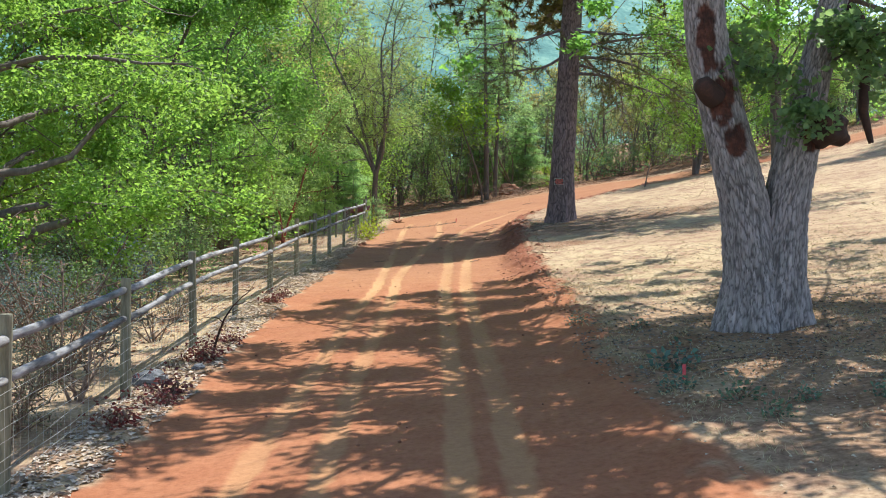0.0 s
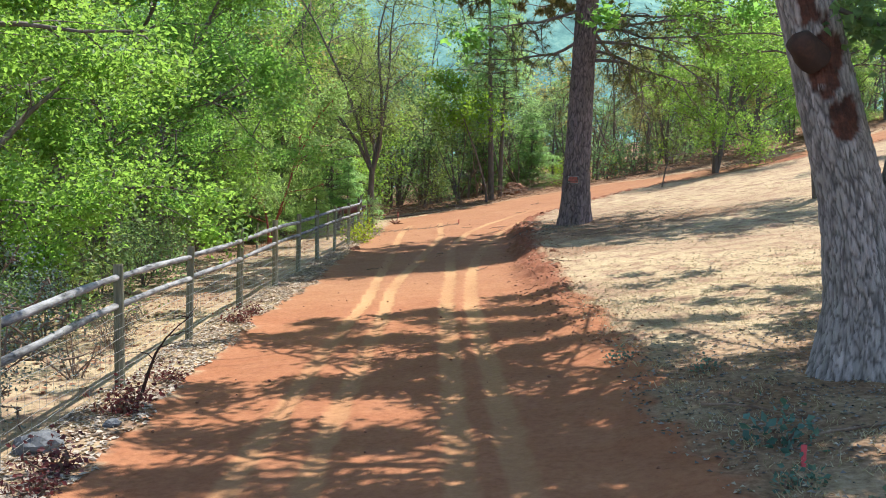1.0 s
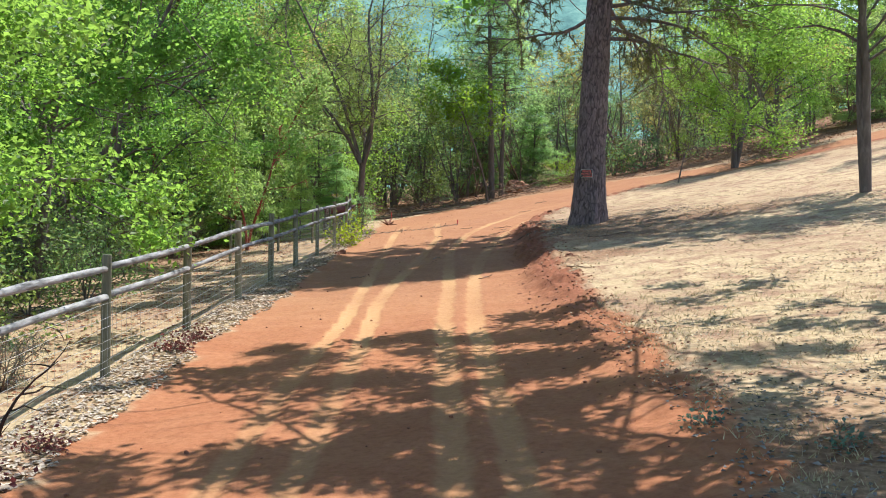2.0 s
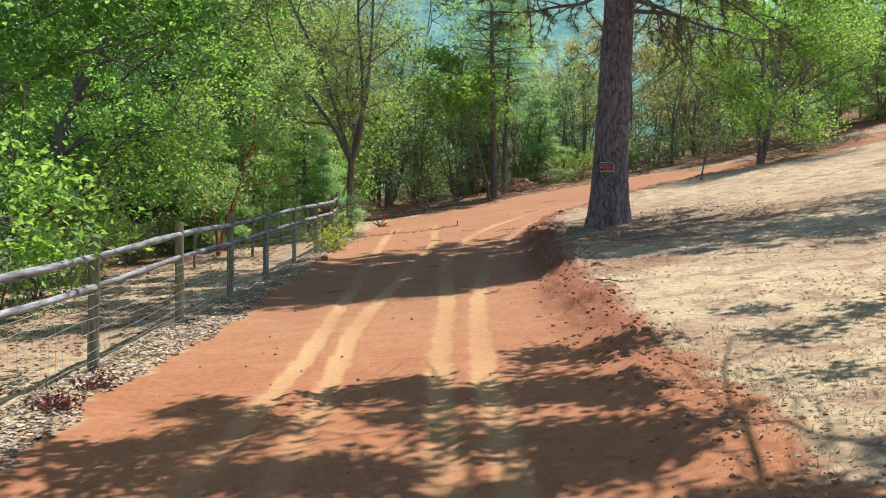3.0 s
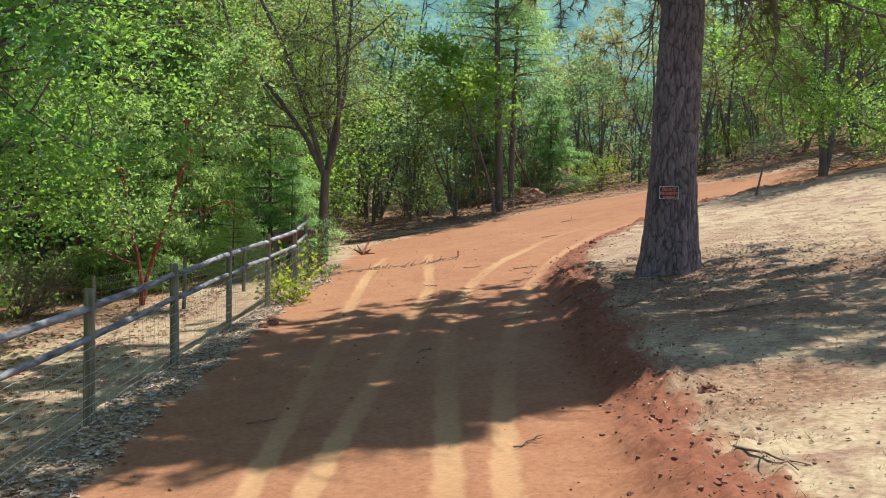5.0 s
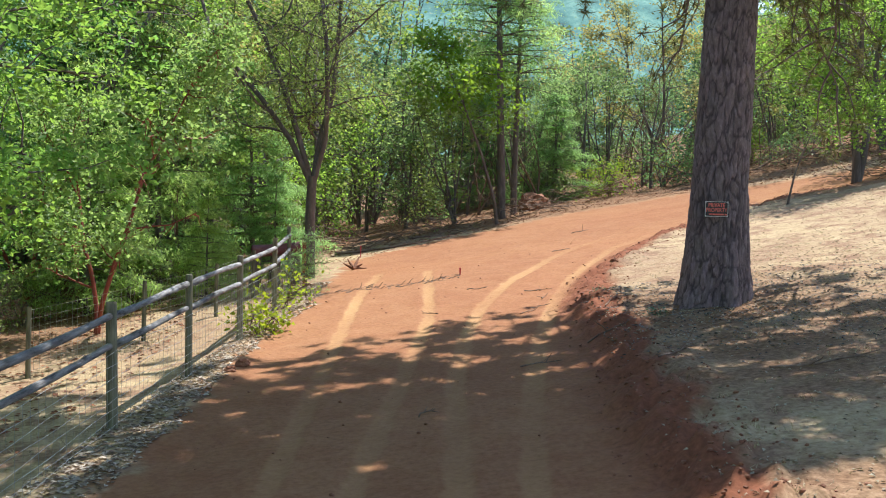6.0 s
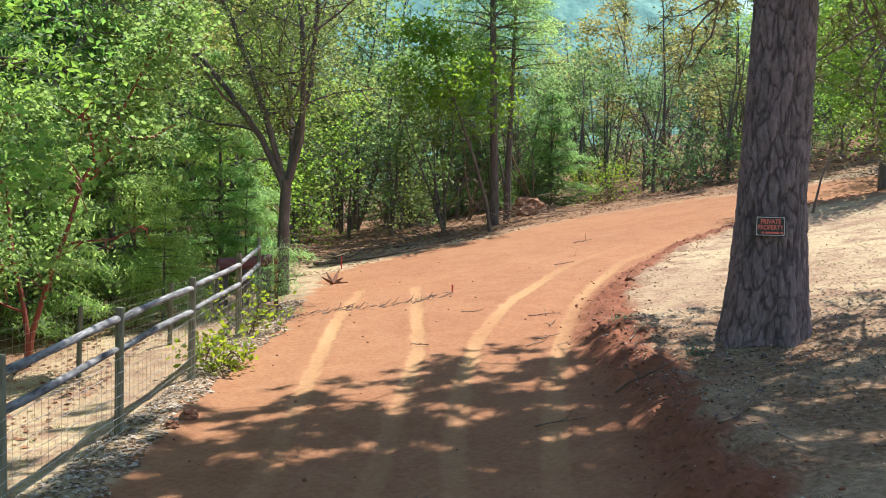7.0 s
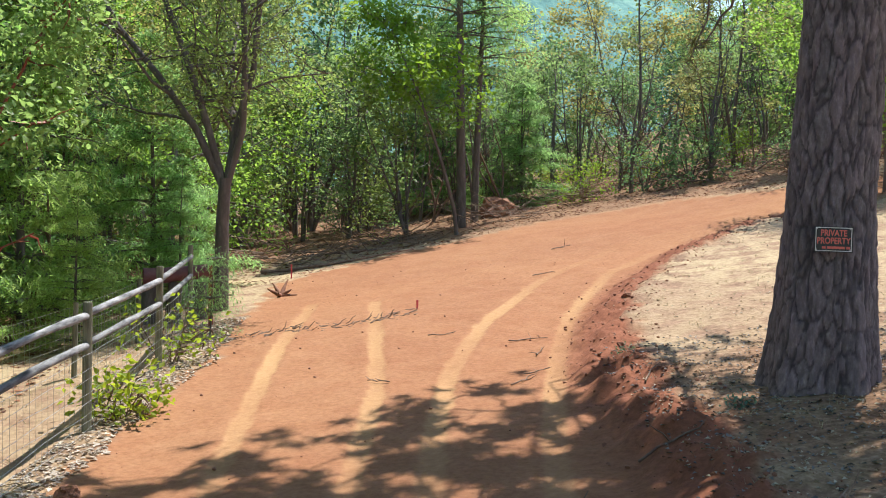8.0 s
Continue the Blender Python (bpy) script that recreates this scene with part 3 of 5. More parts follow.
def build_pine():
    rng = np.random.default_rng(5)
    z0 = ground_z(*PINE)
    tree = thing("pine_tree", (*PINE, z0), "tall pine with dark plated bark and drooping boughs by the drive", "pine")
    line = [(0, 0, -0.25), (0.03, -0.02, 1.5), (0.15, -0.05, 4), (0.34, -0.1, 8), (0.55, -0.1, 14), (0.6, 0, 21)]
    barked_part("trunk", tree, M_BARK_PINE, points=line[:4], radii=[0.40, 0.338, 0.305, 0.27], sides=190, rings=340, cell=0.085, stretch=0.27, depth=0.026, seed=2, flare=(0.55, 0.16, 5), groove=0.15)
    part("upper_trunk", mesh_np("upper_trunk", *tube(line[3:], [0.27, 0.18, 0.03], 12), M_BARK_PINE, True), tree)
    tips, hanging = [], []
    shade_edge = lambda x: np.interp(x, [-2.5, 2, 4.2, 5.2, 8], [23.4, 26.3, 26.4, 25.2, 25.2])  # noqa: E731
    spec = []
    for k in range(74):
        h = 7.8 + 10.6 * rng.random() ** 1.6
        az = k * 2.4 + rng.uniform(-0.4, 0.4)
        spec.append((h, az, (5.9 - (h - 6) * 0.34) * rng.uniform(0.65, 1.1) * (0.72 if math.sin(az) < -0.3 else 1.0), rng.uniform(-0.05, 0.3)))
    # broad boughs over drive and field, added above the view for their shade
    for k in range(30):
        spec.append((rng.uniform(8.0, 12.0), rng.uniform(1.7, 4.3), rng.uniform(4.2, 7.8), rng.uniform(0.0, 0.25)))
    for k in range(9):
        spec.append((rng.uniform(8.0, 12.0), rng.uniform(-0.1, 1.7), rng.uniform(4.0, 6.0), rng.uniform(0.0, 0.25)))
    for k in range(16):
        spec.append((rng.uniform(8.0, 13.0), rng.uniform(-0.7, 1.3), rng.uniform(4.2, 6.6), rng.uniform(0.0, 0.25)))
    for k in range(16):
        spec.append((rng.uniform(8.5, 13.0), rng.uniform(-1.4, 0.4), rng.uniform(4.0, 6.8), rng.uniform(0.0, 0.25)))
    for k in range(10):
        spec.append((rng.uniform(9.0, 13.0), rng.uniform(2.9, 4.2), rng.uniform(6.0, 9.0), rng.uniform(0.0, 0.2)))
    # the low boughs that hang into view
    spec += [(4.75, 0.1, 3.6, 0.1), (5.0, -0.3, 4.2, 0.1), (5.5, 0.9, 4.4, -0.05), (4.55, -0.15, 3.2, 0.15), (5.3, 0.35, 4.4, -0.05), (5.6, -0.5, 3.8, -0.1), (5.1, 2.9, 2.6, -0.2), (5.9, 3.5, 3.4, -0.2), (6.1, 1.2, 4.2, 0.0), (5.8, -1.0, 3.6, 0.0)]
    for h, az, reach, rise in spec:
        at = np.array([np.interp(h, [a[2] for a in line], [a[0] for a in line]), np.interp(h, [a[2] for a in line], [a[1] for a in line]), h])
        low = h < 6.5
        b = wander(rng, at, (math.cos(az), math.sin(az), rise), reach, 9, 0.17, -0.06 if low else 0.0)
        if not low:
            gx, gy = sunward(b + [*PINE, z0], PINE)
            past = np.nonzero((gy < shade_edge(gx)) | (gy > 36.4))[0]
            if len(past) and past[0] > 2:
                b = b[: past[0]]
        heap = Heap()
        heap.add(*tube(b, np.linspace(0.055 if low else 0.045, 0.01, len(b)), 7))
        for q in np.linspace(0.25, 1, 13 if low else 14):
            tw = wander(rng, along(b, q), rng.normal(size=3) * [1, 1, 0.5] + (b[-1] - b[0]) / reach * 0.6 + [0, 0, -0.35 if low else 0], rng.uniform(0.6, 1.35), 6, 0.28, -0.12 if low else 0.02)
            heap.add(*tube(tw, np.linspace(0.02, 0.006, 6), 4))
            for w in ((0.5, 0.8, 1.0) if low else (0.35, 0.6, 0.8, 1.0)):
                (hanging if low else tips).extend([along(tw, w), along(tw, w) + rng.normal(size=3) * 0.16])
        part("bough", heap.mesh("bough", M_BARK_PINE, True), tree)
    v, f = needle_tufts(rng, np.array(hanging), 19, 0.2, 0.007)
    tagged(part("needles", mesh_np("needles", v, f, M_NEEDLE), tree, "thin browning needle tufts on hanging twigs"), kind="stuff")
    tips = np.array(tips)
    # tufts are kept only where their shade is wanted below
    gx, gy = sunward(tips + [*PINE, z0], PINE)
    edge = shade_edge(gx) + 0.3 * np.sin(gx * 3.3)
    full = np.where(gx < 3.6, 0.93 - 0.31 * smooth(29.8, 31.6, gy), 0.42 - 0.06 * smooth(3.8, 5, gx))
    full = full * smooth(edge - 0.25, edge + 0.15, gy) * smooth(36.6, 35.6, gy - 0.2 * np.sin(gx * 2.7))
    tips = tips[(clumped(gx, gy, 1.9, 9.0) > 0.8 * (0.5 - full)) & (full > 0.06)]
    v, f = needle_tufts(rng, tips, 25, 0.23, 0.026)
    tagged(part("crown", mesh_np("crown", v, f, M_NEEDLE), tree, "long olive and browning needles in tufts"), kind="stuff")


build_pine()

# ---- old oak with two stems ----


def build_oak():
    rng = np.random.default_rng(8)
    z0 = ground_z(*OAK)
    tree = thing("oak_tree", (*OAK, z0), "old grey oak with two stems, furrowed bark and dark cut scars", "oak tree")
    left = [(-0.13, 0, -0.25), (-0.16, 0, 0.6), (-0.29, 0.0, 1.4), (-0.50, 0.02, 2.2), (-0.72, 0.05, 3.1), (-0.80, 0.1, 4.2), (-1.2, 0.5, 6.2)]
    right = [(0.10, 0.0, -0.25), (0.11, 0.0, 0.6), (0.18, 0.03, 1.3), (0.32, 0.05, 2.0), (0.5, 0.1, 2.8), (0.8, 0.2, 3.8), (1.7, 0.4, 6.0)]
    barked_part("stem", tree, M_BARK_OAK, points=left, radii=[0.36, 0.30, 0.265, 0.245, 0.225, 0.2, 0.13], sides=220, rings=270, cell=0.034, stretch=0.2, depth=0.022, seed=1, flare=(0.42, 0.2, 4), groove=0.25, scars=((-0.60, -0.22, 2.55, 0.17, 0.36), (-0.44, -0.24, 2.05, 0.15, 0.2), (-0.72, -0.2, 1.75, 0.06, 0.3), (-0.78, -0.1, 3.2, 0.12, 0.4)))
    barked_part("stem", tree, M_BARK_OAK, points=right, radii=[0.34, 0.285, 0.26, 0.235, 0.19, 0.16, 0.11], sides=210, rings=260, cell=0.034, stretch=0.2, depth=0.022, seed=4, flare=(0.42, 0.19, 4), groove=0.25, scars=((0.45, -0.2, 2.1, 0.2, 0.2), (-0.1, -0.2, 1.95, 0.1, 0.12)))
    # a cut limb's cup on one stem, a burl on the other, patches of old burnt wood
    def lump(name, at, size, seed, label):
        bm = bmesh.new()
        bmesh.ops.create_icosphere(bm, subdivisions=4, radius=1)
        for v in bm.verts:
            k = 1 + 0.35 * noise.noise(v.co * 1.7 + Vector((seed, 0, 0))) + 0.12 * noise.noise(v.co * 5)
            v.co = Vector((v.co.x * size[0], v.co.y * size[1], v.co.z * size[2])) * k + Vector(at)
        me = bpy.data.meshes.new(name)
        bm.to_mesh(me)
        bm.free()
        for p in me.polygons:
            p.use_smooth = True
        me.materials.append(M_SCAR)
        return part(name, me, tree, label)
    lump("burl", (0.58, -0.12, 2.2), (0.25, 0.2, 0.2), 3, "dark brown rounded burl")
    # the broken limb: a short ragged collar round a dark hollow
    collar = wander(rng, (-0.66, -0.12, 2.5), (-0.75, -0.35, 0.75), 0.34, 6, 0.04)
    v, f = tube(np.concatenate([collar, collar[4:1:-1]]), [0.13, 0.135, 0.125, 0.115, 0.11, 0.105, 0.075, 0.065, 0.05], 22)
    v = v + np.array([noise.noise_vector(Vector(c) * 9)[:] for c in v]) * 0.018
    part("limb_stub", mesh_np("limb_stub", v, f, M_SCAR, True), tree, "broken dark limb stub with a hollow")
    dead = [(0.8, 0.2, 3.8), (0.98, 0.0, 3.45), (1.02, -0.08, 2.9), (1.0, -0.1, 2.4), (1.1, -0.1, 2.05)]
    part("dead_limb", mesh_np("dead_limb", *tube(dead, [0.07, 0.06, 0.065, 0.055, 0.03], 10), M_SCAR, True), tree, "dark broken limb hanging down")
    # limbs spread wide over the drive, added out of view for their shade
    limbs, tips = [], []
    for start, way, reach in (
        ((-1.2, 0.5, 6.1), (-0.7, 1.2, 0.9), 7.5), ((-1.2, 0.5, 6.1), (-1.0, 0.1, 0.8), 5.5), ((-1.1, 0.4, 5.8), (-0.1, 0.9, 1.0), 6.5), ((-1.0, 0.3, 5.4), (-0.6, -0.9, 0.8), 5.0),
        ((1.7, 0.4, 5.9), (0.8, 0.8, 0.8), 6.0), ((1.7, 0.4, 5.9), (0.4, -0.9, 0.9), 5.0), ((1.5, 0.35, 5.4), (1.1, -0.1, 0.5), 5.5), ((1.7, 0.4, 5.9), (-0.2, 0.3, 1.2), 5.0),
        ((-1.2, 0.5, 6.1), (-0.3, 0.6, 1.3), 5.5), ((-1.15, 0.45, 5.9), (-0.9, 0.9, 0.45), 8.0), ((-1.15, 0.45, 5.9), (0.05, 1.3, 0.45), 8.5), ((-1.1, 0.4, 5.6), (-0.5, -1.1, 0.5), 6.0), ((1.6, 0.4, 5.6), (-0.3, -1.2, 0.45), 6.0), ((1.6, 0.4, 5.6), (0.5, -1.2, 0.5), 6.0), ((-1.1, 0.4, 5.6), (-1.2, -0.5, 0.5), 6.0), ((-1.1, 0.4, 5.6), (0.1, -1.0, 0.9), 5.0), ((-1.1, 0.4, 5.9), (0.05, 1.2, 0.44), 9.0), ((-1.1, 0.4, 5.9), (-0.1, 1.2, 0.42), 9.2), ((-1.15, 0.45, 5.9), (0.0, 1.15, 0.44), 9.4), ((1.5, 0.4, 5.6), (-0.5, 1.2, 0.44), 9.2), ((-1.1, 0.4, 5.8), (-0.3, 1.2, 0.45), 9.2), ((1.5, 0.4, 5.6), (-0.6, 1.2, 0.45), 9.2), ((-1.15, 0.45, 5.9), (-0.35, 1.2, 0.36), 11.0), ((-1.15, 0.45, 5.9), (-0.15, 1.2, 0.36), 11.0), ((-1.15, 0.45, 5.9), (0.08, 1.2, 0.36), 11.0), ((-1.15, 0.45, 5.9), (-0.55, 1.2, 0.4), 10.5), ((1.7, 0.4, 5.9), (0.5, 1.2, 0.45), 9.5), ((1.7, 0.4, 5.9), (0.25, 1.2, 0.4), 10.0), ((1.7, 0.4, 5.9), (0.85, 1.1, 0.45), 9.0), ((-1.1, 0.4, 5.6), (-1.2, 0.3, 0.5), 6.8), ((-1.1, 0.4, 5.6), (-1.2, 0.75, 0.5), 7.4), ((-1.1, 0.4, 5.6), (-1.2, -0.1, 0.5), 6.8),
        ((-1.1, 0.4, 5.6), (0.5, -0.35, 0.9), 4.2), ((1.6, 0.4, 5.6), (-0.6, -0.4, 0.8), 4.2), ((1.6, 0.4, 5.6), (-0.2, -0.7, 0.8), 4.2), ((-1.1, 0.4, 5.6), (0.1, -0.6, 0.8), 4.2), ((1.6, 0.4, 5.6), (-0.2, 0.8, 0.6), 4.5), ((-1.1, 0.4, 5.8), (0.5, 0.7, 0.6), 4.5), ((0.8, 0.2, 3.8), (-0.5, -0.2, 1.0), 3.8), ((-1.0, 0.3, 5.0), (0.3, -0.8, 0.6), 3.8)):
        b = wander(rng, start, way, reach, 9, 0.13, 0.0)
        gx, gy = sunward(b + [*OAK, z0], OAK)
        past = np.nonzero((gy > 20.3) | ((gx > 4.2) & (gy > 19.6)))[0]
        if len(past):
            b = b[: max(past[0], 3)]
        heap = Heap()
        heap.add(*tube(b, np.linspace(0.04 if reach > 7 else 0.075, 0.01, len(b)), 8))
        for q in np.linspace(0.25, 1.0, 9):
            tw = wander(rng, along(b, q), rng.normal(size=3) * [1, 1, 0.5] + (b[-1] - b[0]) * 0.08, reach * rng.uniform(0.2, 0.38), 5, 0.25)
            if sunward(tw[-1:] + [*OAK, z0], OAK)[1][0] > 20.9:
                continue
            heap.add(*tube(tw, np.linspace(0.013, 0.005, 5), 5))
            tips += [along(tw, w) for w in (0.35, 0.6, 0.8, 1.0, 1.0)]
        limbs.append(part("limb", heap.mesh("limb", M_BARK_GREY, True), tree))
    # low leafy sprays in front of the stems
    high = len(tips)
    for start, way, reach in (((0.66, 0.1, 2.9), (0.15, -1.0, 0.2), 1.0), ((0.95, 0.2, 3.7), (0.8, -0.6, -0.1), 1.7), ((-0.7, 0.05, 3.0), (0.8, -0.8, 0.2), 1.0), ((0.8, 0.15, 3.3), (-0.5, -0.9, 0.05), 1.0), ((0.95, 0.2, 3.7), (1.0, 0.3, -0.15), 2.4), ((0.5, 0.05, 2.4), (-0.4, -0.8, 0.3), 0.9), ((0.9, 0.2, 3.4), (0.3, -0.9, -0.3), 1.3), ((-0.7, 0.05, 3.2), (0.6, 0.4, 0.3), 1.3)):
        b = wander(rng, start, way, reach, 6, 0.16, -0.1)
        heap = Heap()
        heap.add(*tube(b, np.linspace(0.03, 0.006, 6), 5))
        part("limb", heap.mesh("limb", M_BARK_GREY, True), tree)
        tips += [along(b, w) for w in np.linspace(0.35, 1, 9)]
    tips = np.array(tips)
    gx, gy = sunward(tips + [*OAK, z0], OAK)
    # leaf density follows a set layout of shade and lit gaps
    full = 0.47 + 0.42 * np.exp(-(((gx - 2.4) / 2.0) ** 2 + ((gy - 12.2) / 2.6) ** 2))
    full = full * (1 - 0.3 * smooth(-0.6, -1.4, gx) * smooth(13.5, 15, gy))
    full = np.maximum(full, 0.92 * np.exp(-(((gx - 1.7) / 1.5) ** 4 + ((gy - 8.2) / 2.4) ** 4)))
    full = full * (1 - 0.7 * smooth(2.0, 2.6, gx) * smooth(14.2, 15.2, gy) * smooth(18.6, 17.6, gy) * smooth(4.6, 4.0, gx))
    full = (full + 0.14 * smooth(16, 18, gy)) * smooth(21.0, 20.4, gy - 0.25 * np.sin(gx * 2.1)) * (1 - 0.6 * smooth(4.0, 4.6, gx) * smooth(19.2, 20.2, gy))
    keep = (clumped(gx, gy, 1.25, 3.0) > 0.75 * (0.5 - full)) & (full > 0.06) | (np.arange(len(tips)) >= high)
    high, tips = int(keep[:high].sum()), tips[keep]
    mine = np.concatenate([rng.integers(0, high, 84000), rng.integers(high, len(tips), 2500)])
    c = tips[mine] + rng.normal(size=(len(mine), 3)) * [0.16, 0.16, 0.11]
    v, f = leaves(rng, c[:84000], 0.13, 0.082)
    tagged(part("crown", mesh_np("crown", v, f, M_LEAF_OAK), tree), kind="stuff")
    v, f = leaves(rng, c[84000:], 0.10, 0.066, lobed=True)
    tagged(part("leaf_sprays", mesh_np("leaf_sprays", v, f, M_LEAF_WOOD), tree, "dark green leaf sprays hanging before the stems"), kind="stuff")


build_oak()

# ---- private property sign on the pine ----
def text_mesh(body, size):
    cu = bpy.data.curves.new("lettering", "FONT")
    cu.body, cu.size, cu.align_x, cu.align_y, cu.extrude = body, size, "CENTER", "CENTER", 0.0006
    cu.offset = 0.0016
    tmp = bpy.data.objects.new("lettering", cu)
    scene.collection.objects.link(tmp)
    me = bpy.data.meshes.new_from_object(tmp.evaluated_get(bpy.context.evaluated_depsgraph_get()))
    bpy.data.objects.remove(tmp)
    return me


def box(size, at=(0, 0, 0), bevel=0.0):
    bm = bmesh.new()
    bmesh.ops.create_cube(bm, size=1)
    for v in bm.verts:
        v.co = Vector((v.co.x * size[0] + at[0], v.co.y * size[1] + at[1], v.co.z * size[2] + at[2]))
    if bevel:
        bmesh.ops.bevel(bm, geom=bm.edges[:], offset=bevel, segments=1, affect="EDGES")
    return bm


def bm_part(name, bm, mat, parent, label=""):
    me = bpy.data.meshes.new(name)
    bm.to_mesh(me)
    bm.free()
    me.materials.append(mat)
    return part(name, me, parent, label)


def build_sign():
    black = plain_mat("sign_black", [(0.3, (0.012, 0.012, 0.014)), (0.7, (0.03, 0.03, 0.034))], 20, 0.4, 0.0)
    white = plain_mat("sign_white", [(0.3, (0.62, 0.60, 0.58)), (0.7, (0.78, 0.77, 0.75))], 20, 0.4, 0.0)
    red = plain_mat("sign_red", [(0.3, (0.66, 0.11, 0.085)), (0.7, (0.78, 0.17, 0.13))], 20, 0.4, 0.0)
    sign = thing("private_property_sign", (5.0, 33.0, 3.76), "small black sign with red letters and white border on the pine", "sign")
    sign.matrix_basis = pose(5.035, 33.045, 3.765, 90, 1.0, -9)
    board = bm_part("board", box((0.305, 0.203, 0.003), (0, 0, 0), 0.0008), black, sign)
    for size, at in (((0.285, 0.006, 0.001), (0, 0.092, 0.0022)), ((0.285, 0.006, 0.001), (0, -0.092, 0.0022)), ((0.006, 0.178, 0.001), (0.1395, 0, 0.0022)), ((0.006, 0.178, 0.001), (-0.1395, 0, 0.0022))):
        bm_part("border", box(size, at), white, board)
    for body, y, wide in (("PRIVATE", 0.048, 0.205), ("PROPERTY", -0.014, 0.262)):
        me = text_mesh(body, 0.066)
        have = max(v.co.x for v in me.vertices) - min(v.co.x for v in me.vertices)
        for v in me.vertices:
            v.co.x *= wide / have
            v.co.y = v.co.y * 1.05 + y
            v.co.z += 0.0022
        me.materials.clear()
        me.materials.append(red)
        part("lettering", me, board)
    for wide, at in ((0.03, -0.075), (0.14, 0.02), (0.03, 0.115)):
        bm_part("small_print", box((wide, 0.02, 0.001), (at, -0.066, 0.0022)), red, board)
    for at in ((-0.13, 0.083), (0.13, 0.083), (-0.13, -0.083), (0.13, -0.083)):
        bm = bmesh.new()
        bmesh.ops.create_cone(bm, cap_ends=True, segments=10, radius1=0.006, radius2=0.004, depth=0.003, matrix=Matrix.Translation((*at, 0.003)))
        bm_part("nail", bm, M_WIRE, board)


build_sign()

# ---- post and rail fence ----
POSTS = [(-2.62, 7.6), (-2.60, 10.95), (-2.50, 14.1), (-2.46, 17.5), (-2.27, 20.75), (-2.04, 23.8), (-1.89, 26.95), (-1.70, 30.0), (-1.42, 32.5), (-1.16, 35.1), (-0.98, 38.2), (-1.0, 41.4)]


def build_fence():
    rng = np.random.default_rng(12)
    fence = thing("fence", (*POSTS[5], ground_z(*POSTS[5])), "weathered round post and rail fence with wire mesh along the drive", "fence")
    inv = fence.matrix_basis.inverted()
    feet = [np.array((x, y, ground_z(x, y))) for x, y in [(-2.66, 4.4)] + POSTS]
    local = lambda p: np.array(inv @ Vector(p))  # noqa: E731
    tops = []
    for k, foot in enumerate(feet):
        lean = rng.normal(size=2) * 0.012
        tall = 1.22 + rng.uniform(-0.03, 0.05)
        pts = [foot + [lean[0] * h, lean[1] * h, h] for h in (-0.3, 0.0, 0.35, 0.7, tall - 0.015, tall)]
        r = (0.05 if foot[1] < 31 else 0.041) + rng.uniform(-0.004, 0.005)
        v, f = tube([local(p) for p in pts], [r * 1.03, r * 1.02, r, r * 0.98, r * 0.97, r * 0.9], 14)
        cap = np.arange(len(v) - 14, len(v))[None, :]
        part("post", mesh_np("post", v, [f, cap], M_POST, False), fence)
        tops.append(foot + [lean[0], lean[1], 0])
    for k in range(len(feet) - 1):
        a, b = tops[k], tops[k + 1]
        out = np.array([-0.0, 0, 0])
        for h, rad in ((1.08, 0.036), (0.80, 0.034)):
            mid = [a + (b - a) * u + out + [0.012 * math.sin(u * 3.1 + k), 0, h + 0.015 * math.sin(u * 3.1 + k * 2 + h)] for u in np.linspace(0.008, 0.992, 7)]
            rr = rad * (1 + 0.08 * rng.normal(size=7))
            v, f = tube([local(p) for p in mid], rr, 10)
            ends = np.stack([np.arange(10)[::-1], np.arange(len(v) - 10, len(v))])
            part("rail", mesh_np("rail", v, [f, ends], M_RAIL, True), fence)
        # wire mesh stapled to the drive's side of the posts
        heap = Heap()
        side = np.array([0.075, 0, 0])
        for h in (0.07, 0.14, 0.22, 0.31, 0.41, 0.52, 0.63, 0.75):
            pts = [local(a + (b - a) * u + side + [0, 0, h + 0.012 * math.sin(u * 9 + h * 30 + k)]) for u in np.linspace(0, 1, 9)]
            heap.add(*tube(pts, [0.0021] * 9, 4))
        for u in np.linspace(0.02, 0.98, 20):
            p = a + (b - a) * u + side
            heap.add(*tube([local(p + [0, 0, 0.04]), local(p + [0.004, 0, 0.4]), local(p + [0, 0, 0.76])], [0.0013] * 3, 3))
        part("wire_mesh", heap.mesh("wire_mesh", M_WIRE), fence, "galvanised wire mesh")


build_fence()

# ---- woods ----
def bare_shrub(name, seed, height, stems, mat, label, category="shrub", spread=0.5):
    """Leafless twiggy growth."""
    rng = np.random.default_rng(seed)
    ob = thing(name, (0, 0, 0), label, category)
    heap = Heap()
    for s in range(stems):
        st = wander(rng, (rng.normal() * 0.04, rng.normal() * 0.04, -0.05), (rng.normal() * spread, rng.normal() * spread, 1), height * rng.uniform(0.6, 1), 7, 0.12)
        heap.add(*tube(st, np.linspace(0.012 + 0.008 * height, 0.003, 7), 5))
        for q in np.linspace(0.2, 0.95, 7):
            tw = wander(rng, along(st, q), rng.normal(size=3) + [0, 0, 0.5], height * rng.uniform(0.12, 0.34), 5, 0.3)
            heap.add(*tube(tw, np.linspace(0.006 + 0.002 * height, 0.002, 5), 3))
    part("brushwood", heap.mesh("brushwood", mat, True), ob)
    return ob


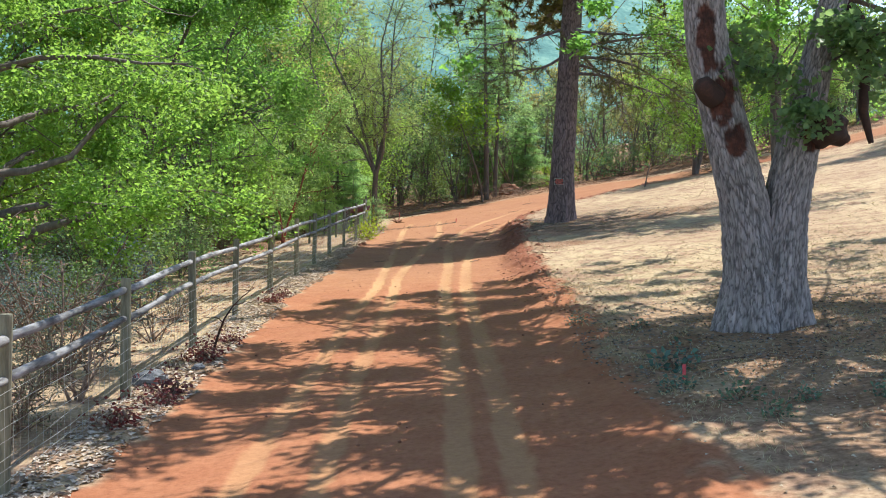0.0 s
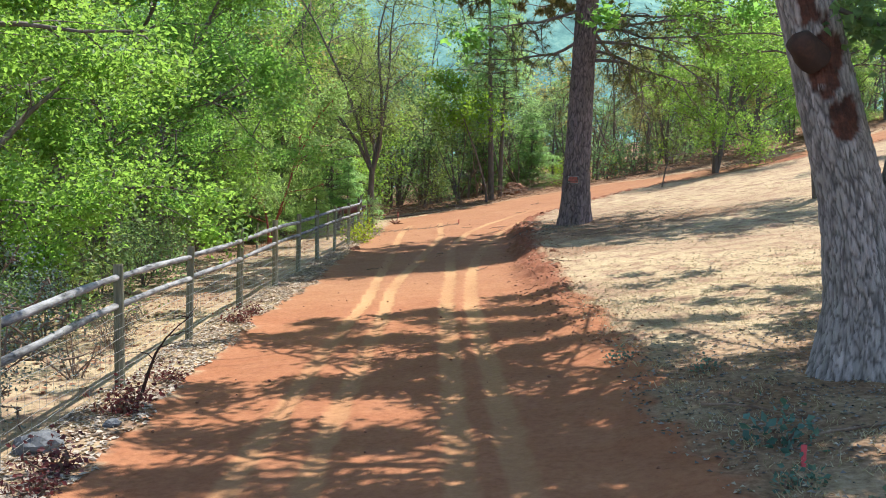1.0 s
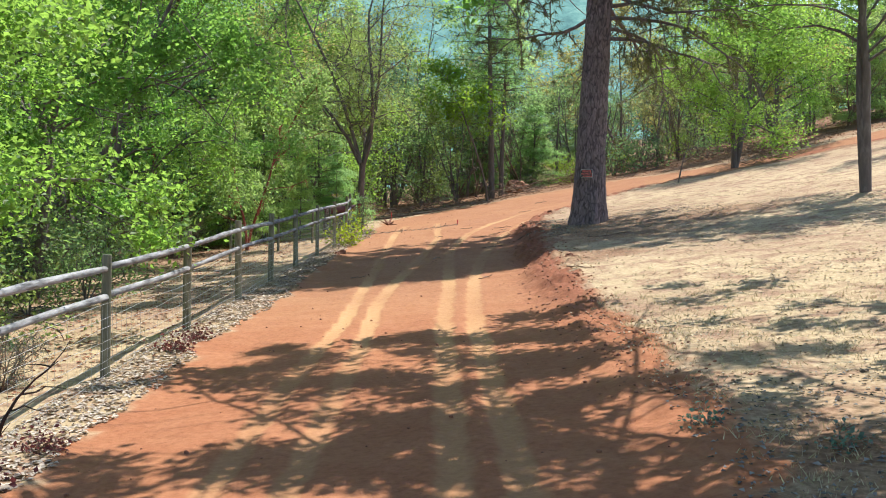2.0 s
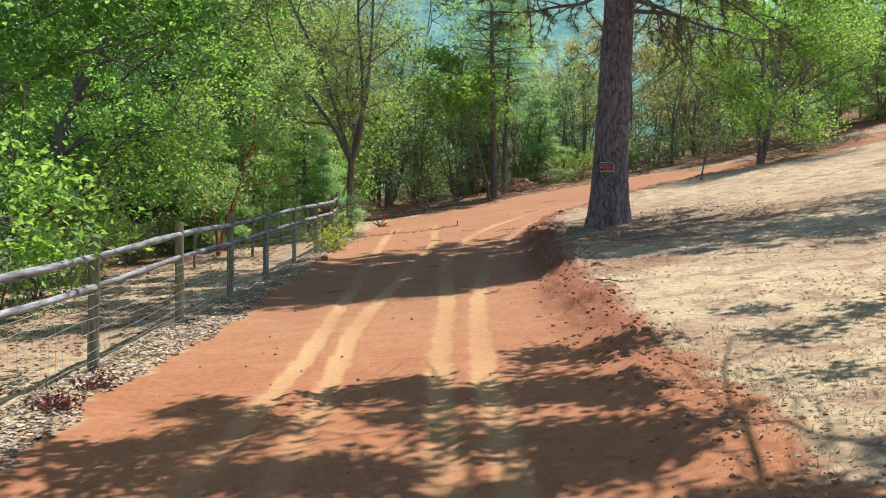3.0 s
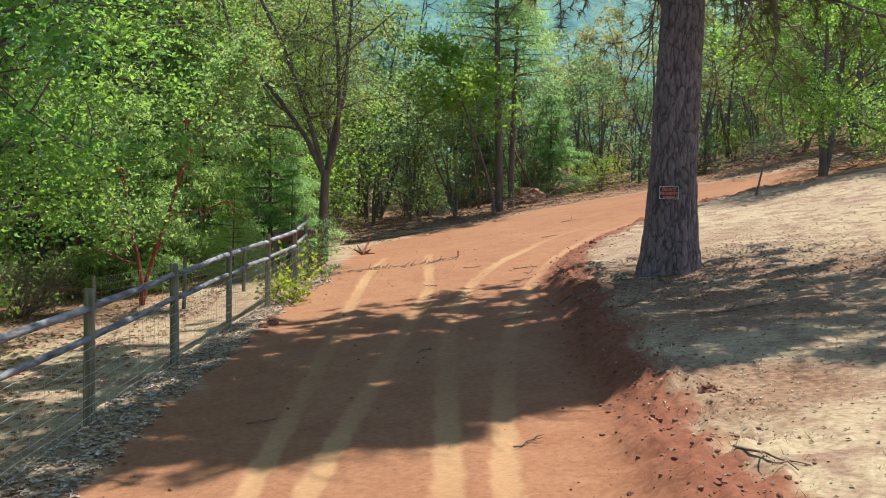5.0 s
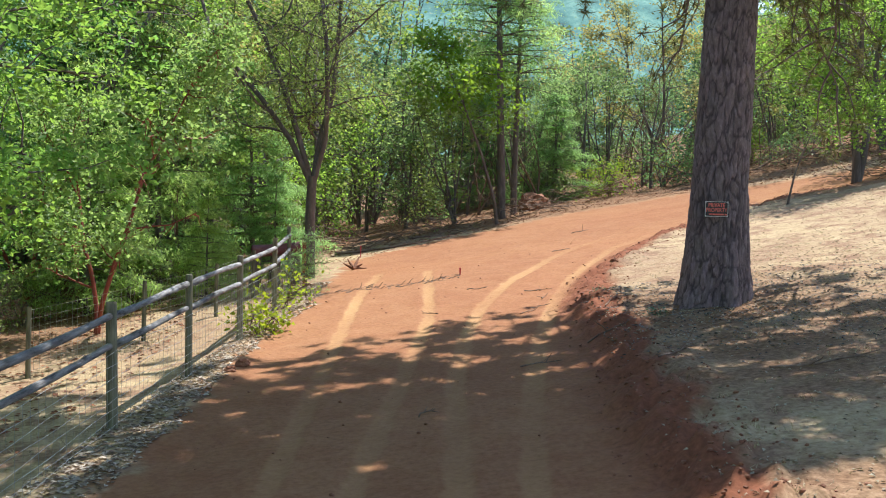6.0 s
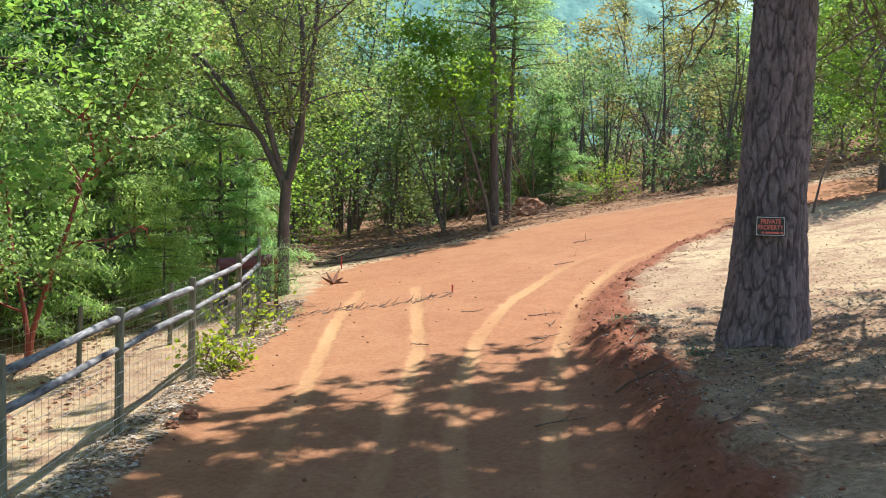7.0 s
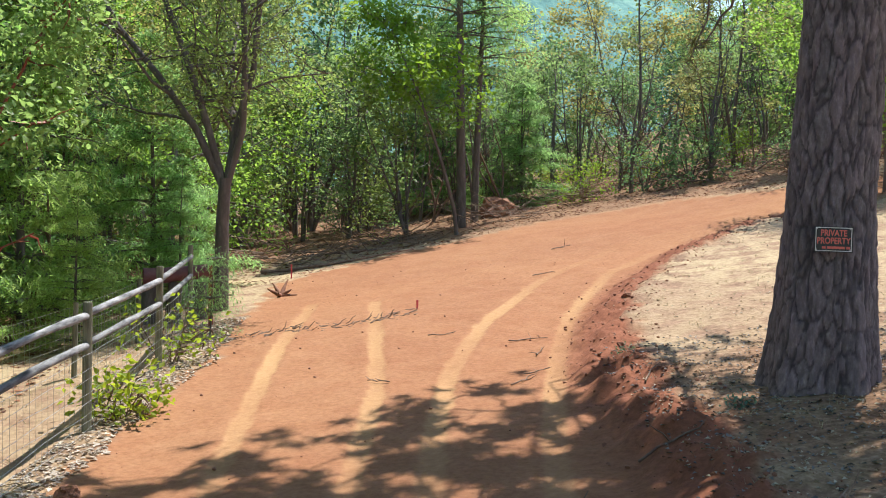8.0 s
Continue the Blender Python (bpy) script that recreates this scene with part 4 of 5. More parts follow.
def place_woods():
    L_OAK = "leafy green oak with a low spreading crown at the wood's edge"
    big = broadleaf("oak_tree", 21, 10.5, 0.24, 1, 0.12, 4.6, 84000, 0.092, M_BARK_GREY, M_LEAF_OAK, L_OAK, "oak tree", boughs=34, open_=0.38, clump=0.24, floor_=1.2, wiggle=0.11)
    plant(big, -6.3, 19.0, 40)
    second = broadleaf("oak_tree", 22, 9.6, 0.14, 3, 0.32, 4.3, 84000, 0.092, M_BARK_GREY, M_LEAF_OAK, L_OAK, "oak tree", boughs=34, open_=0.38, clump=0.24, floor_=1.5, wiggle=0.11)
    plant(second, -6.1, 26.6, 200)
    third = broadleaf("oak_tree", 23, 9.0, 0.17, 2, 0.12, 3.8, 20000, 0.105, M_BARK_GREY, M_LEAF_OAK, L_OAK, "oak tree", boughs=26, clump=0.28, open_=0.2)
    plant(third, -6.9, 33.2, 200)
    for x, y, turn, s, src in ((-10.2, 14.5, 90, 1.1, third), (-10.5, 23.4, 200, 1.15, third), (-10.2, 29.0, 310, 1.2, third), (-8.2, 41.4, 120, 0.95, third), (-8.8, 37.5, 20, 1.15, third), (-7.6, 44, 70, 1.2, third), (-2.6, 50.5, 250, 1.0, third)):
        plant_copy(src, x, y, turn, s)
    # the wide oak in the field whose shade lies across drive and grass
    shade = broadleaf("oak_tree", 24, 12.5, 0.3, 1, 0.42, 5.2, 10000, 0.15, M_BARK_GREY, M_LEAF_OAK, "wide old oak shading the dry field and drive", "oak tree", boughs=34, clump=0.26, open_=0.4)
    plant(shade, 13.0, 16.5, 30)
    forked = broadleaf("oak_tree", 31, 11.5, 0.102, 5, 0.12, 3.0, 30000, 0.068, M_BARK_GREY, M_LEAF_WOOD, "slender oak forking into several stems at the fence's end", "oak tree", fork=2.2, boughs=56, open_=0.14, clump=0.27, wiggle=0.12, twigs=7, ways=((-0.06, 0.05, 1), (0.18, -0.05, 1), (0.34, 0.25, 1), (-0.45, 0.1, 0.9), (0.1, 0.5, 1)))
    plant(forked, -0.72, 43.2, 0)
    wood_a = broadleaf("woodland_tree", 41, 7.0, 0.085, 2, 0.16, 2.2, 4400, 0.125, M_BARK_GREY, M_LEAF_WOOD, "slender woodland tree with an airy green crown", "tree", boughs=20, open_=0.35, clump=0.24, twigs=4)
    plant(wood_a, 1.6, 56.6, 20)
    wood_b = broadleaf("woodland_tree", 42, 5.4, 0.055, 5, 0.15, 1.9, 3900, 0.115, M_BARK_GREY, M_LEAF_WOOD, "thin many-stemmed woodland tree in leaf", "tree", boughs=20, open_=0.35, clump=0.22, twigs=4)
    plant(wood_b, 3.2, 55.0, 120)
    wood_c = broadleaf("woodland_tree", 43, 8.2, 0.09, 2, 0.26, 2.2, 4400, 0.12, M_BARK_GREY, M_LEAF_DRY, "tall woodland tree with olive and browning leaves", "tree", boughs=20, open_=0.35, clump=0.24, twigs=4)
    plant(wood_c, 14.2, 59.5, 20)
    far_a = broadleaf("woodland_tree", 44, 7.5, 0.12, 1, 0.12, 2.8, 2400, 0.27, M_BARK_GREY, M_LEAF_DEEP, "dark woodland tree deep in the wood", "tree", boughs=18, clump=0.45, sides=6, twigs=3)
    plant(far_a, -6, 72, 0)
    far_b = broadleaf("woodland_tree", 45, 7.0, 0.11, 2, 0.12, 2.8, 2100, 0.26, M_BARK_GREY, M_LEAF_WOOD, "green tree deep in the wood", "tree", boughs=18, clump=0.45, sides=6, twigs=3)
    plant(far_b, 9, 74, 0)
    tall_fir = fir("fir_tree", 51, 15.0, 0.135, 0.36, 2.5, 22, "tall dark fir with a bare lower trunk", dense=5)
    plant(tall_fir, 4.7, 55.0, 0)
    plant_copy(tall_fir, 5.25, 56.4, 140, 0.8)
    young_fir = fir("fir_tree", 52, 6.4, 0.08, 0.04, 2.7, 13, "young bright green fir with feathery boughs", dense=15, needle=0.95)
    plant(young_fir, -3.9, 43.1, 0)
    plant_copy(young_fir, 7.2, 59.5, 60, 0.7)
    plant_copy(young_fir, -5.3, 48.4, 200, 1.5)
    plant_copy(young_fir, -6.6, 46.8, 100, 1.35)
    plant_copy(young_fir, -1.6, 44.9, 30, 0.42)
    plant_copy(young_fir, -2.5, 40.6, 310, 0.36)
    plant_copy(young_fir, -4.6, 40.0, 250, 0.72)
    plant_copy(young_fir, -2.3, 46.2, 130, 0.8)
    sprout = fir("fir_tree", 53, 1.35, 0.016, 0.06, 0.5, 5, "small fir seedling beside the fence", dense=10, needle=0.4)
    plant(sprout, -0.60, 40.4, 0)
    madrone = broadleaf("madrone_tree", 61, 5.8, 0.055, 2, 0.2, 1.5, 7500, 0.08, M_BARK_RED, M_LEAF_MADRONE, "young madrone with smooth red trunk and glossy leaves", "tree", lobed=True, boughs=18, clump=0.24, open_=0.2, wiggle=0.13, part_=0.1)
    plant(madrone, -3.7, 37.2, 0)
    plant_copy(madrone, -6.8, 43.6, 230, 1.1)
    maple = broadleaf("maple_tree", 62, 6.3, 0.05, 1, 0.5, 1.6, 2600, 0.15, M_BARK_GREY, M_LEAF_LIGHT, "young bright yellow-green maple", "tree", boughs=10, clump=0.28)
    plant(maple, 4.35, 52.9, 0)
    field_oak = broadleaf("oak_tree", 63, 7.2, 0.16, 2, 0.18, 3.2, 18000, 0.11, M_BARK_GREY, M_LEAF_OAK, "small oak with dark stems above the drive", "oak tree", boughs=24, open_=0.08, clump=0.32)
    plant(field_oak, 13.2, 47.6, 0)
    twin = broadleaf("oak_tree", 64, 9.5, 0.17, 2, 0.36, 4.2, 15000, 0.13, M_BARK_GREY, M_LEAF_OAK, "two-stemmed oak standing in the dry field", "oak tree", boughs=26, open_=0.35, clump=0.27, ways=((-0.03, 0.0, 1), (0.09, 0.03, 1)), wiggle=0.05)
    plant(twin, 11.0, 30.9, 80)
    plant_copy(field_oak, 17.2, 54.5, 100, 1.15)
    plant_copy(twin, 20.5, 43.5, 200, 0.95)
    sapling = broadleaf("sapling", 65, 2.3, 0.03, 1, 0.55, 0.6, 160, 0.1, M_BARK_GREY, M_LEAF_WOOD, "thin nearly bare sapling beside the drive", "sapling", boughs=7, clump=0.18)
    plant(sapling, 10.4, 45.0, 0)
    bush = broadleaf("bush", 71, 1.7, 0.03, 5, 0.08, 0.95, 900, 0.1, M_BARK_GREY, M_LEAF_WOOD, "low leafy bush in the undergrowth", "bush", boughs=5, clump=0.17, twigs=2, sides=4)
    plant(bush, 10.6, 57.4, 0, 1.15)
    pale_bush = broadleaf("bush", 72, 1.5, 0.025, 6, 0.08, 0.9, 800, 0.09, M_TWIG, M_LEAF_LIGHT, "straggly yellow-green bush in the undergrowth", "bush", boughs=5, clump=0.2, twigs=2, sides=4)
    plant(pale_bush, 8.7, 57.2, 0)
    dead = bare_shrub("dead_sapling", 73, 4.6, 3, M_TWIG, "grey leafless sapling in the wood", "dead tree", 0.14)
    plant(dead, 6.4, 58.0, 0)
    # the wood behind
    rng = random.Random(77)
    spots = [(4.7, 55.0), (5.25, 56.4), (1.6, 56.6), (3.2, 55.0), (-0.7, 43.2), (13.2, 47.6)]

    def scatter(count, kinds, box_, gap, sizes, ok):
        made, tries = 0, 0
        mine = []
        while made < count and tries < 9000:
            tries += 1
            x, y = rng.uniform(*box_[0]), rng.uniform(*box_[1])
            if not ok(x, y) or any((x - a) ** 2 + (y - b) ** 2 < gap * gap for a, b in mine):
                continue
            mine.append((x, y))
            src = kinds[made % len(kinds)]
            plant_copy(src, x, y, rng.uniform(0, 360), rng.uniform(*sizes) * (0.6 if src is tall_fir else 1.0))
            made += 1

    def far_side(x, y):
        """Beyond the bend of the drive, or down the bank behind the fence."""
        if x < -9.5:
            return True
        if x < -3.2:
            return y > 50
        if x < 8:
            return y > 57.0 + 0.12 * x
        return y > 56.8 - 0.02 * x if x < 19 else y > 55.5

    scatter(48, [wood_a, wood_b, wood_c, wood_b, wood_a, wood_c, wood_b, young_fir], ((-16, 30), (46, 72)), 2.1, (0.75, 1.15), far_side)
    # taller trees behind the fence's end
    for x, y, turn, size, src in ((-3.4, 53.6, 10, 1.5, wood_a), (-5.6, 57.5, 80, 1.6, wood_a), (-1.4, 57.8, 150, 1.55, wood_a), (-7.8, 52.4, 230, 1.5, wood_a), (0.4, 61.5, 310, 1.5, wood_a), (-3.2, 62.5, 40, 1.6, wood_c), (-9.4, 60, 120, 1.6, wood_a), (-6.6, 64.5, 200, 1.7, wood_a), (-4.6, 50.4, 60, 1.3, wood_c), (-10.6, 54.6, 170, 1.7, wood_a)):
        plant_copy(src, x, y, turn, size)
    scatter(16, [far_a], ((-16, 32), (64, 80)), 2.6, (0.75, 1.05), far_side)
    scatter(34, [far_a, far_b], ((-34, 44), (74, 104)), 4.0, (0.7, 1.1), far_side)
    for x, y, s in ((-4.4, 61, 0.9), (-8, 56, 0.95), (-1.6, 66, 0.8), (16.5, 70, 0.75), (-12, 48, 0.9)):
        plant_copy(tall_fir, x, y, x * 50, s)
    scatter(14, [far_a, far_b], ((-30, -11), (16, 66)), 3.4, (0.7, 0.95), lambda x, y: True)

    def under(x, y):
        if far_side(x, y):
            return y < 66
        if x < -6.2 and 12 < y < 50:
            return True
        return x < -3.6 and 38.5 < y < 52
    scatter(58, [bush, bush, pale_bush], ((-13, 26), (12, 66)), 1.25, (0.5, 1.2), under)
    scatter(24, [bush], ((-14, 26), (66, 78)), 1.8, (0.9, 1.6), far_side)
    scatter(26, [bush], ((-8.0, -4.4), (13, 40)), 1.1, (0.5, 1.0), lambda x, y: x < -4.6 - 0.02 * abs(y - 20))
    gaunt = bare_shrub("dead_tree", 74, 6.2, 2, M_BARK_GREY, "thin dark tree bare of leaves", "dead tree", 0.08)
    plant(gaunt, 12.6, 57.2, 0)
    scatter(54, [gaunt], ((-9, 24), (44, 68)), 1.6, (0.6, 1.1), under)
    scatter(84, [dead], ((-13, 24), (28, 66)), 1.3, (0.5, 1.2), under)


place_woods()


# ---- ground clutter ----
def scatter_points(rng, count, box_, ok):
    x, y = rng.uniform(*box_[0], count), rng.uniform(*box_[1], count)
    z, gap, berm = land(x, y)
    keep = ok(x, y, gap)
    return np.stack([x, y, z], -1)[keep]


def fence_x(y):
    return np.interp(y, [p[1] for p in POSTS], [p[0] for p in POSTS])


def build_grass():
    """Dry straw: thin leaning blades in tufts."""
    rng = np.random.default_rng(91)
    spots = [scatter_points(rng, 5200, ((2.2, 8.5), (6.5, 20)), lambda x, y, g: g < -0.25), scatter_points(rng, 2600, ((2.6, 13), (18, 46)), lambda x, y, g: g < -0.3), scatter_points(rng, 3600, ((-6.5, -1.5), (7, 42)), lambda x, y, g: g < -0.45)]
    c = np.concatenate(spots)
    c = c[rng.random(len(c)) < np.clip(0.55 + 0.5 * waves(c[:, 0], c[:, 1], 1.4, 93), 0.1, 1)]
    k = 8
    base = np.repeat(c, k, 0) + rng.normal(size=(len(c) * k, 3)) * [0.05, 0.05, 0]
    n = len(base)
    tall = rng.uniform(0.015, 0.055, n)[:, None] * np.repeat(rng.uniform(0.6, 1.5, len(c)), k)[:, None]
    lean = rng.normal(size=(n, 3)) * [0.7, 0.7, 0] + [0, 0, 0.8]
    side = np.cross(lean, rng.normal(size=(n, 3)))
    side /= np.linalg.norm(side, axis=1)[:, None] + 1e-9
    v = np.stack([base - side * 0.004 - [0, 0, 0.01], base + side * 0.004 - [0, 0, 0.01], base + lean * tall], 1).reshape(-1, 3)
    tagged(new("dry_grass", mesh_np("dry_grass", v, np.arange(len(v)).reshape(-1, 3), M_STRAW)), "short dry straw-coloured grass in the field and verge", "grass", kind="stuff")


def flat_leaves(rng, c, size):
    n = len(c)
    a = rng.uniform(0, 6.28, n)
    axis = np.stack([np.cos(a), np.sin(a), rng.normal(size=n) * 0.1], -1)
    side = np.stack([-np.sin(a), np.cos(a), rng.normal(size=n) * 0.12], -1)
    l = size * rng.uniform(0.5, 1.3, n)[:, None]
    c = c + [0, 0, 0.007]
    v = np.stack([c - axis * l / 2, c + side * l * 0.3 + [0, 0, 0.012], c + axis * l / 2, c - side * l * 0.3 + [0, 0, 0.006]], 1)
    return v.reshape(-1, 3), np.arange(4 * n).reshape(n, 4)


def build_litter():
    rng = np.random.default_rng(92)
    verge = scatter_points(rng, 48000, ((-3.2, -0.2), (6, 42)), lambda x, y, g: (g < 0.06) & (x > fence_x(y) - 0.1) & (g > -1.0))
    v, f = flat_leaves(rng, verge, 0.068)
    tagged(new("fallen_leaves", mesh_np("fallen_leaves", v, f, M_LITTER)), "pale dry fallen leaves along the fence", "leaf litter", kind="stuff")
    under = np.concatenate([scatter_points(rng, 9000, ((px - 3.6, px + 4.2), (py - 4.2, py + 2.6)), lambda x, y, g: (g < 0.05) & (np.hypot(x - px, y - py) < 3.6 * rng.random(len(x)) ** 0.6 + 0.3)) for px, py in (PINE, OAK)])
    v, f = flat_leaves(rng, under, 0.045)
    tagged(new("fallen_leaves", mesh_np("fallen_leaves", v, f, M_DUFF)), "grey-brown leaf and needle duff round pine and oak", "leaf litter", kind="stuff")
    field = np.concatenate([scatter_points(rng, 20000, ((2.0, 9), (6, 22)), lambda x, y, g: g < 0.0), scatter_points(rng, 17000, ((2.6, 12), (20, 46)), lambda x, y, g: g < 0.02), scatter_points(rng, 9000, ((3.0, 9), (24, 37)), lambda x, y, g: g < 0.02)])
    field = field[rng.random(len(field)) < 0.55 * np.clip(0.5 + 0.6 * waves(field[:, 0], field[:, 1], 1.0, 95), 0.05, 1)]
    v, f = flat_leaves(rng, field, 0.04)
    tagged(new("fallen_leaves", mesh_np("fallen_leaves", v, f, M_FIELD_LITTER)), "scattered dry leaves on the field", "leaf litter", kind="stuff")
    wood = np.concatenate([scatter_points(rng, 22000, ((-4, 24), (46.5, 64)), lambda x, y, g: g < -0.05), scatter_points(rng, 8000, ((-9, -2.2), (14, 50)), lambda x, y, g: g < -0.9)])
    v, f = flat_leaves(rng, wood, 0.09)
    tagged(new("fallen_leaves", mesh_np("fallen_leaves", v, f, M_RED_LITTER)), "red-brown leaf litter on the woodland floor", "leaf litter", kind="stuff")


def lump_mesh(name, seed, rough, mat, squash=0.7, level=2):
    bm = bmesh.new()
    bmesh.ops.create_icosphere(bm, subdivisions=level, radius=0.5)
    for v in bm.verts:
        v.co *= 1 + rough * noise.noise(v.co * 2.6 + Vector((seed * 3.1, 0, 0))) + rough * 0.5 * noise.noise(v.co * 6 + Vector((0, seed, 0)))
        v.co.z *= squash
    me = bpy.data.meshes.new(name)
    bm.to_mesh(me)
    bm.free()
    me.materials.append(mat)
    return me


def build_clods():
    """Broken red earth thrown up along the cut edge of the drive."""
    rng = np.random.default_rng(94)
    shapes = []
    for s in range(5):
        me = lump_mesh("clod", s, 0.55, M_CLOD, 0.75, 1)
        shapes.append((np.array([v.co[:] for v in me.vertices]), np.array([p.vertices[:] for p in me.polygons])))
        bpy.data.meshes.remove(me)
    pts = scatter_points(rng, 90000, ((1.4, 12), (8, 48)), lambda x, y, g: (np.abs(line_gap(x, y, ROAD_RIGHT) * np.where(g > 0, 1, -1) + 0.15) < 0.62 * rng.random(len(x)) + 0.06) & (y > 14.5))
    pts = pts[: 8500]
    heap = Heap()
    for p in pts:
        v, f = shapes[rng.integers(5)]
        size = 0.009 + 0.042 * rng.random() ** 5
        a = rng.uniform(0, 6.28)
        turn = np.array([[math.cos(a), -math.sin(a), 0], [math.sin(a), math.cos(a), 0], [0, 0, 1]])
        heap.add(v @ turn.T * size + p + [0, 0, size * 0.08], f)
    tagged(new("clods", heap.mesh("clods", M_CLOD)), "crumbled red earth clods along the cut road edge", "soil", kind="stuff")
    few = scatter_points(rng, 5000, ((-2, 8), (8, 47)), lambda x, y, g: g > 0.1)[:520]
    heap = Heap()
    for p in few:
        v, f = shapes[rng.integers(5)]
        size = 0.010 + 0.034 * rng.random() ** 4
        heap.add(v * size + p + [0, 0, size * 0.2], f)
    tagged(new("pebbles", heap.mesh("pebbles", M_CLOD)), "small red crumbs scattered on the drive", "soil", kind="stuff")


def build_small_things():
    rng = np.random.default_rng(97)
    # rocks and big clods
    rock = lump_mesh("rock", 2, 0.4, M_STONE, 0.62, 3)
    for x, y, s, label in ((-2.52, 11.66, 0.36, "rounded blue-grey rock at the foot of the fence"), (-2.12, 12.3, 0.14, "small pale rock by the fence")):
        ob = tagged(new("rock", rock), label, "rock")
        ob.matrix_basis = pose(x, y, ground_z(x, y) + s * 0.1, 0, 0, x * 90) @ Matrix.Scale(s, 4)
    clod = lump_mesh("clod", 4, 0.55, M_CLOD, 0.7, 3)
    for x, y, s in ((3.4, 25.4, 0.14), (3.05, 22.6, 0.1), (2.75, 19.6, 0.12), (3.9, 33.2, 0.1), (4.2, 36.2, 0.12), (5.0, 38.9, 0.14), (-0.85, 33.0, 0.18), (-0.95, 32.6, 0.14), (6.1, 57.3, 1.15)):
        big = s > 1
        ob = tagged(new("earth_heap" if big else "clod", clod), "heap of red earth by an uprooted stump" if big else "broken lump of red earth at the drive's edge", "soil", "" if big else "clods along the drive")
        ob.matrix_basis = pose(x, y, ground_z(x, y) + s * 0.12, 0, 0, x * 77) @ Matrix.Scale(s, 4)
    # twigs on the drive
    def twig(x, y, length, az, thick, name="twig", label="dead twig lying on the red drive"):
        z = ground_z(x, y)
        ob = thing(name, (x, y, z + thick), label, "twig", "twigs on the drive")
        heap = Heap()
        line = wander(rng, (0, 0, 0), (math.cos(az), math.sin(az), 0.02), length, 6, 0.18)
        gz = land(line[:, 0] + x, line[:, 1] + y)[0]
        line[:, 2] = gz - z + rng.uniform(0, 0.02, 6)
        heap.add(*tube(line, np.linspace(thick, thick * 0.4, 6), 5))
        for q in (0.35, 0.6, 0.8):
            heap.add(*tube(wander(rng, along(line, q), (math.cos(az + rng.normal()), math.sin(az + rng.normal()), 0.15), length * 0.3, 4, 0.2), np.linspace(thick * 0.6, thick * 0.25, 4), 4))
        part("stick", heap.mesh("stick", M_TWIG, True), ob)
    for x, y, l, az in ((3.25, 37.9, 0.5, 0.1), (2.9, 35.6, 0.42, 0.5), (3.1, 36.0, 0.3, 0.2), (2.35, 38.9, 0.35, -0.4), (3.4, 36.9, 0.35, 1.3), (1.7, 36.2, 0.3, 2.2), (1.81, 25.1, 0.35, 0.4), (3.3, 32.4, 0.8, 0.15), (2.4, 31.6, 0.5, 0.1), (3.9, 34.3, 0.5, 0.7), (3.1, 23.8, 0.7, -0.7), (4.6, 43.6, 0.5, 0.3), (5.6, 46.9, 0.6, 0.2), (1.2, 29.6, 0.3, 1.1), (-0.4, 26.5, 0.3, 0.4), (3.6, 30.2, 0.9, 0.9), (4.4, 29.3, 1.1, -0.3), (2.5, 11.3, 0.9, -0.5), (2.9, 10.2, 0.8, 0.3)):
        twig(x, y, l, az, 0.007 + 0.006 * l)
    # a windrow of twigs across the drive at the bend
    heap = Heap()
    for _ in range(170):
        u = rng.random()
        x, y = -0.5 + 2.8 * u + rng.normal() * 0.1, 39.9 + 1.25 * u + 0.2 * math.sin(u * 6) + rng.normal() * 0.13
        az = 0.42 + rng.normal() * 0.35
        ln = wander(rng, (x, y, ground_z(x, y) + 0.004), (math.cos(az), math.sin(az), 0.01), rng.uniform(0.05, 0.22), 4, 0.3)
        heap.add(*tube(ln, [0.007, 0.007, 0.005, 0.003], 4))
    tagged(new("twig_windrow", heap.mesh("twig_windrow", M_TWIG)), "line of dead twigs raked across the drive", "brushwood", kind="stuff")
    # uprooted root on the drive
    root = thing("root", (0.2, 44.6, ground_z(0.2, 44.6)), "dark upturned root sticking out of the drive", "root")
    heap = Heap()
    for az, l, up in ((0.2, 0.3, 0.1), (1.9, 0.35, 0.9), (2.8, 0.28, 0.3), (4.4, 0.25, 0.1), (1.2, 0.4, 1.6), (0.1, 0.22, 0.8)):
        heap.add(*tube(wander(rng, (0, 0, 0.02), (math.cos(az), math.sin(az), up), l, 5, 0.12), np.linspace(0.05, 0.012, 5), 7))
    part("root_tangle", heap.mesh("root_tangle", M_CLOD, True), root)
    # marker stakes
    pink = plain_mat("pink_paint", [(0.3, (0.55, 0.05, 0.07)), (0.7, (0.75, 0.12, 0.13))], 20, 0.6, 0.1)
    for x, y, h, label in ((2.4, 41.3, 0.13, "short red survey stake in the drive"), (2.62, 9.55, 0.12, "pink survey flag stake in the weeds"), (0.3, 47.2, 0.28, "thin red survey stake at the wood's edge")):
        st = thing("survey_stake", (x, y, ground_z(x, y)), label, "stake")
        shaft = bm_part("shaft", box((0.03, 0.012, h + 0.06), (0, 0, h / 2 - 0.03), 0.003), pink, st)
        bm_part("tip", box((0.034, 0.016, 0.04), (0, 0, h - 0.01), 0.003), pink, shaft)
    stake = thing("wooden_stake", (-0.72, 41.6, ground_z(-0.72, 41.6)), "orange-brown wooden stake beside the forked oak", "stake")
    bm_part("shaft", box((0.07, 0.07, 1.0), (0, 0, 0.42), 0.008), M_BARK_RED, stake)
    # red-barked log leaning behind the fence's end
    log = thing("madrone_log", (-1.5, 42.4, ground_z(-1.5, 42.4)), "fallen dull-red madrone log propped on stumps behind the fence", "log")
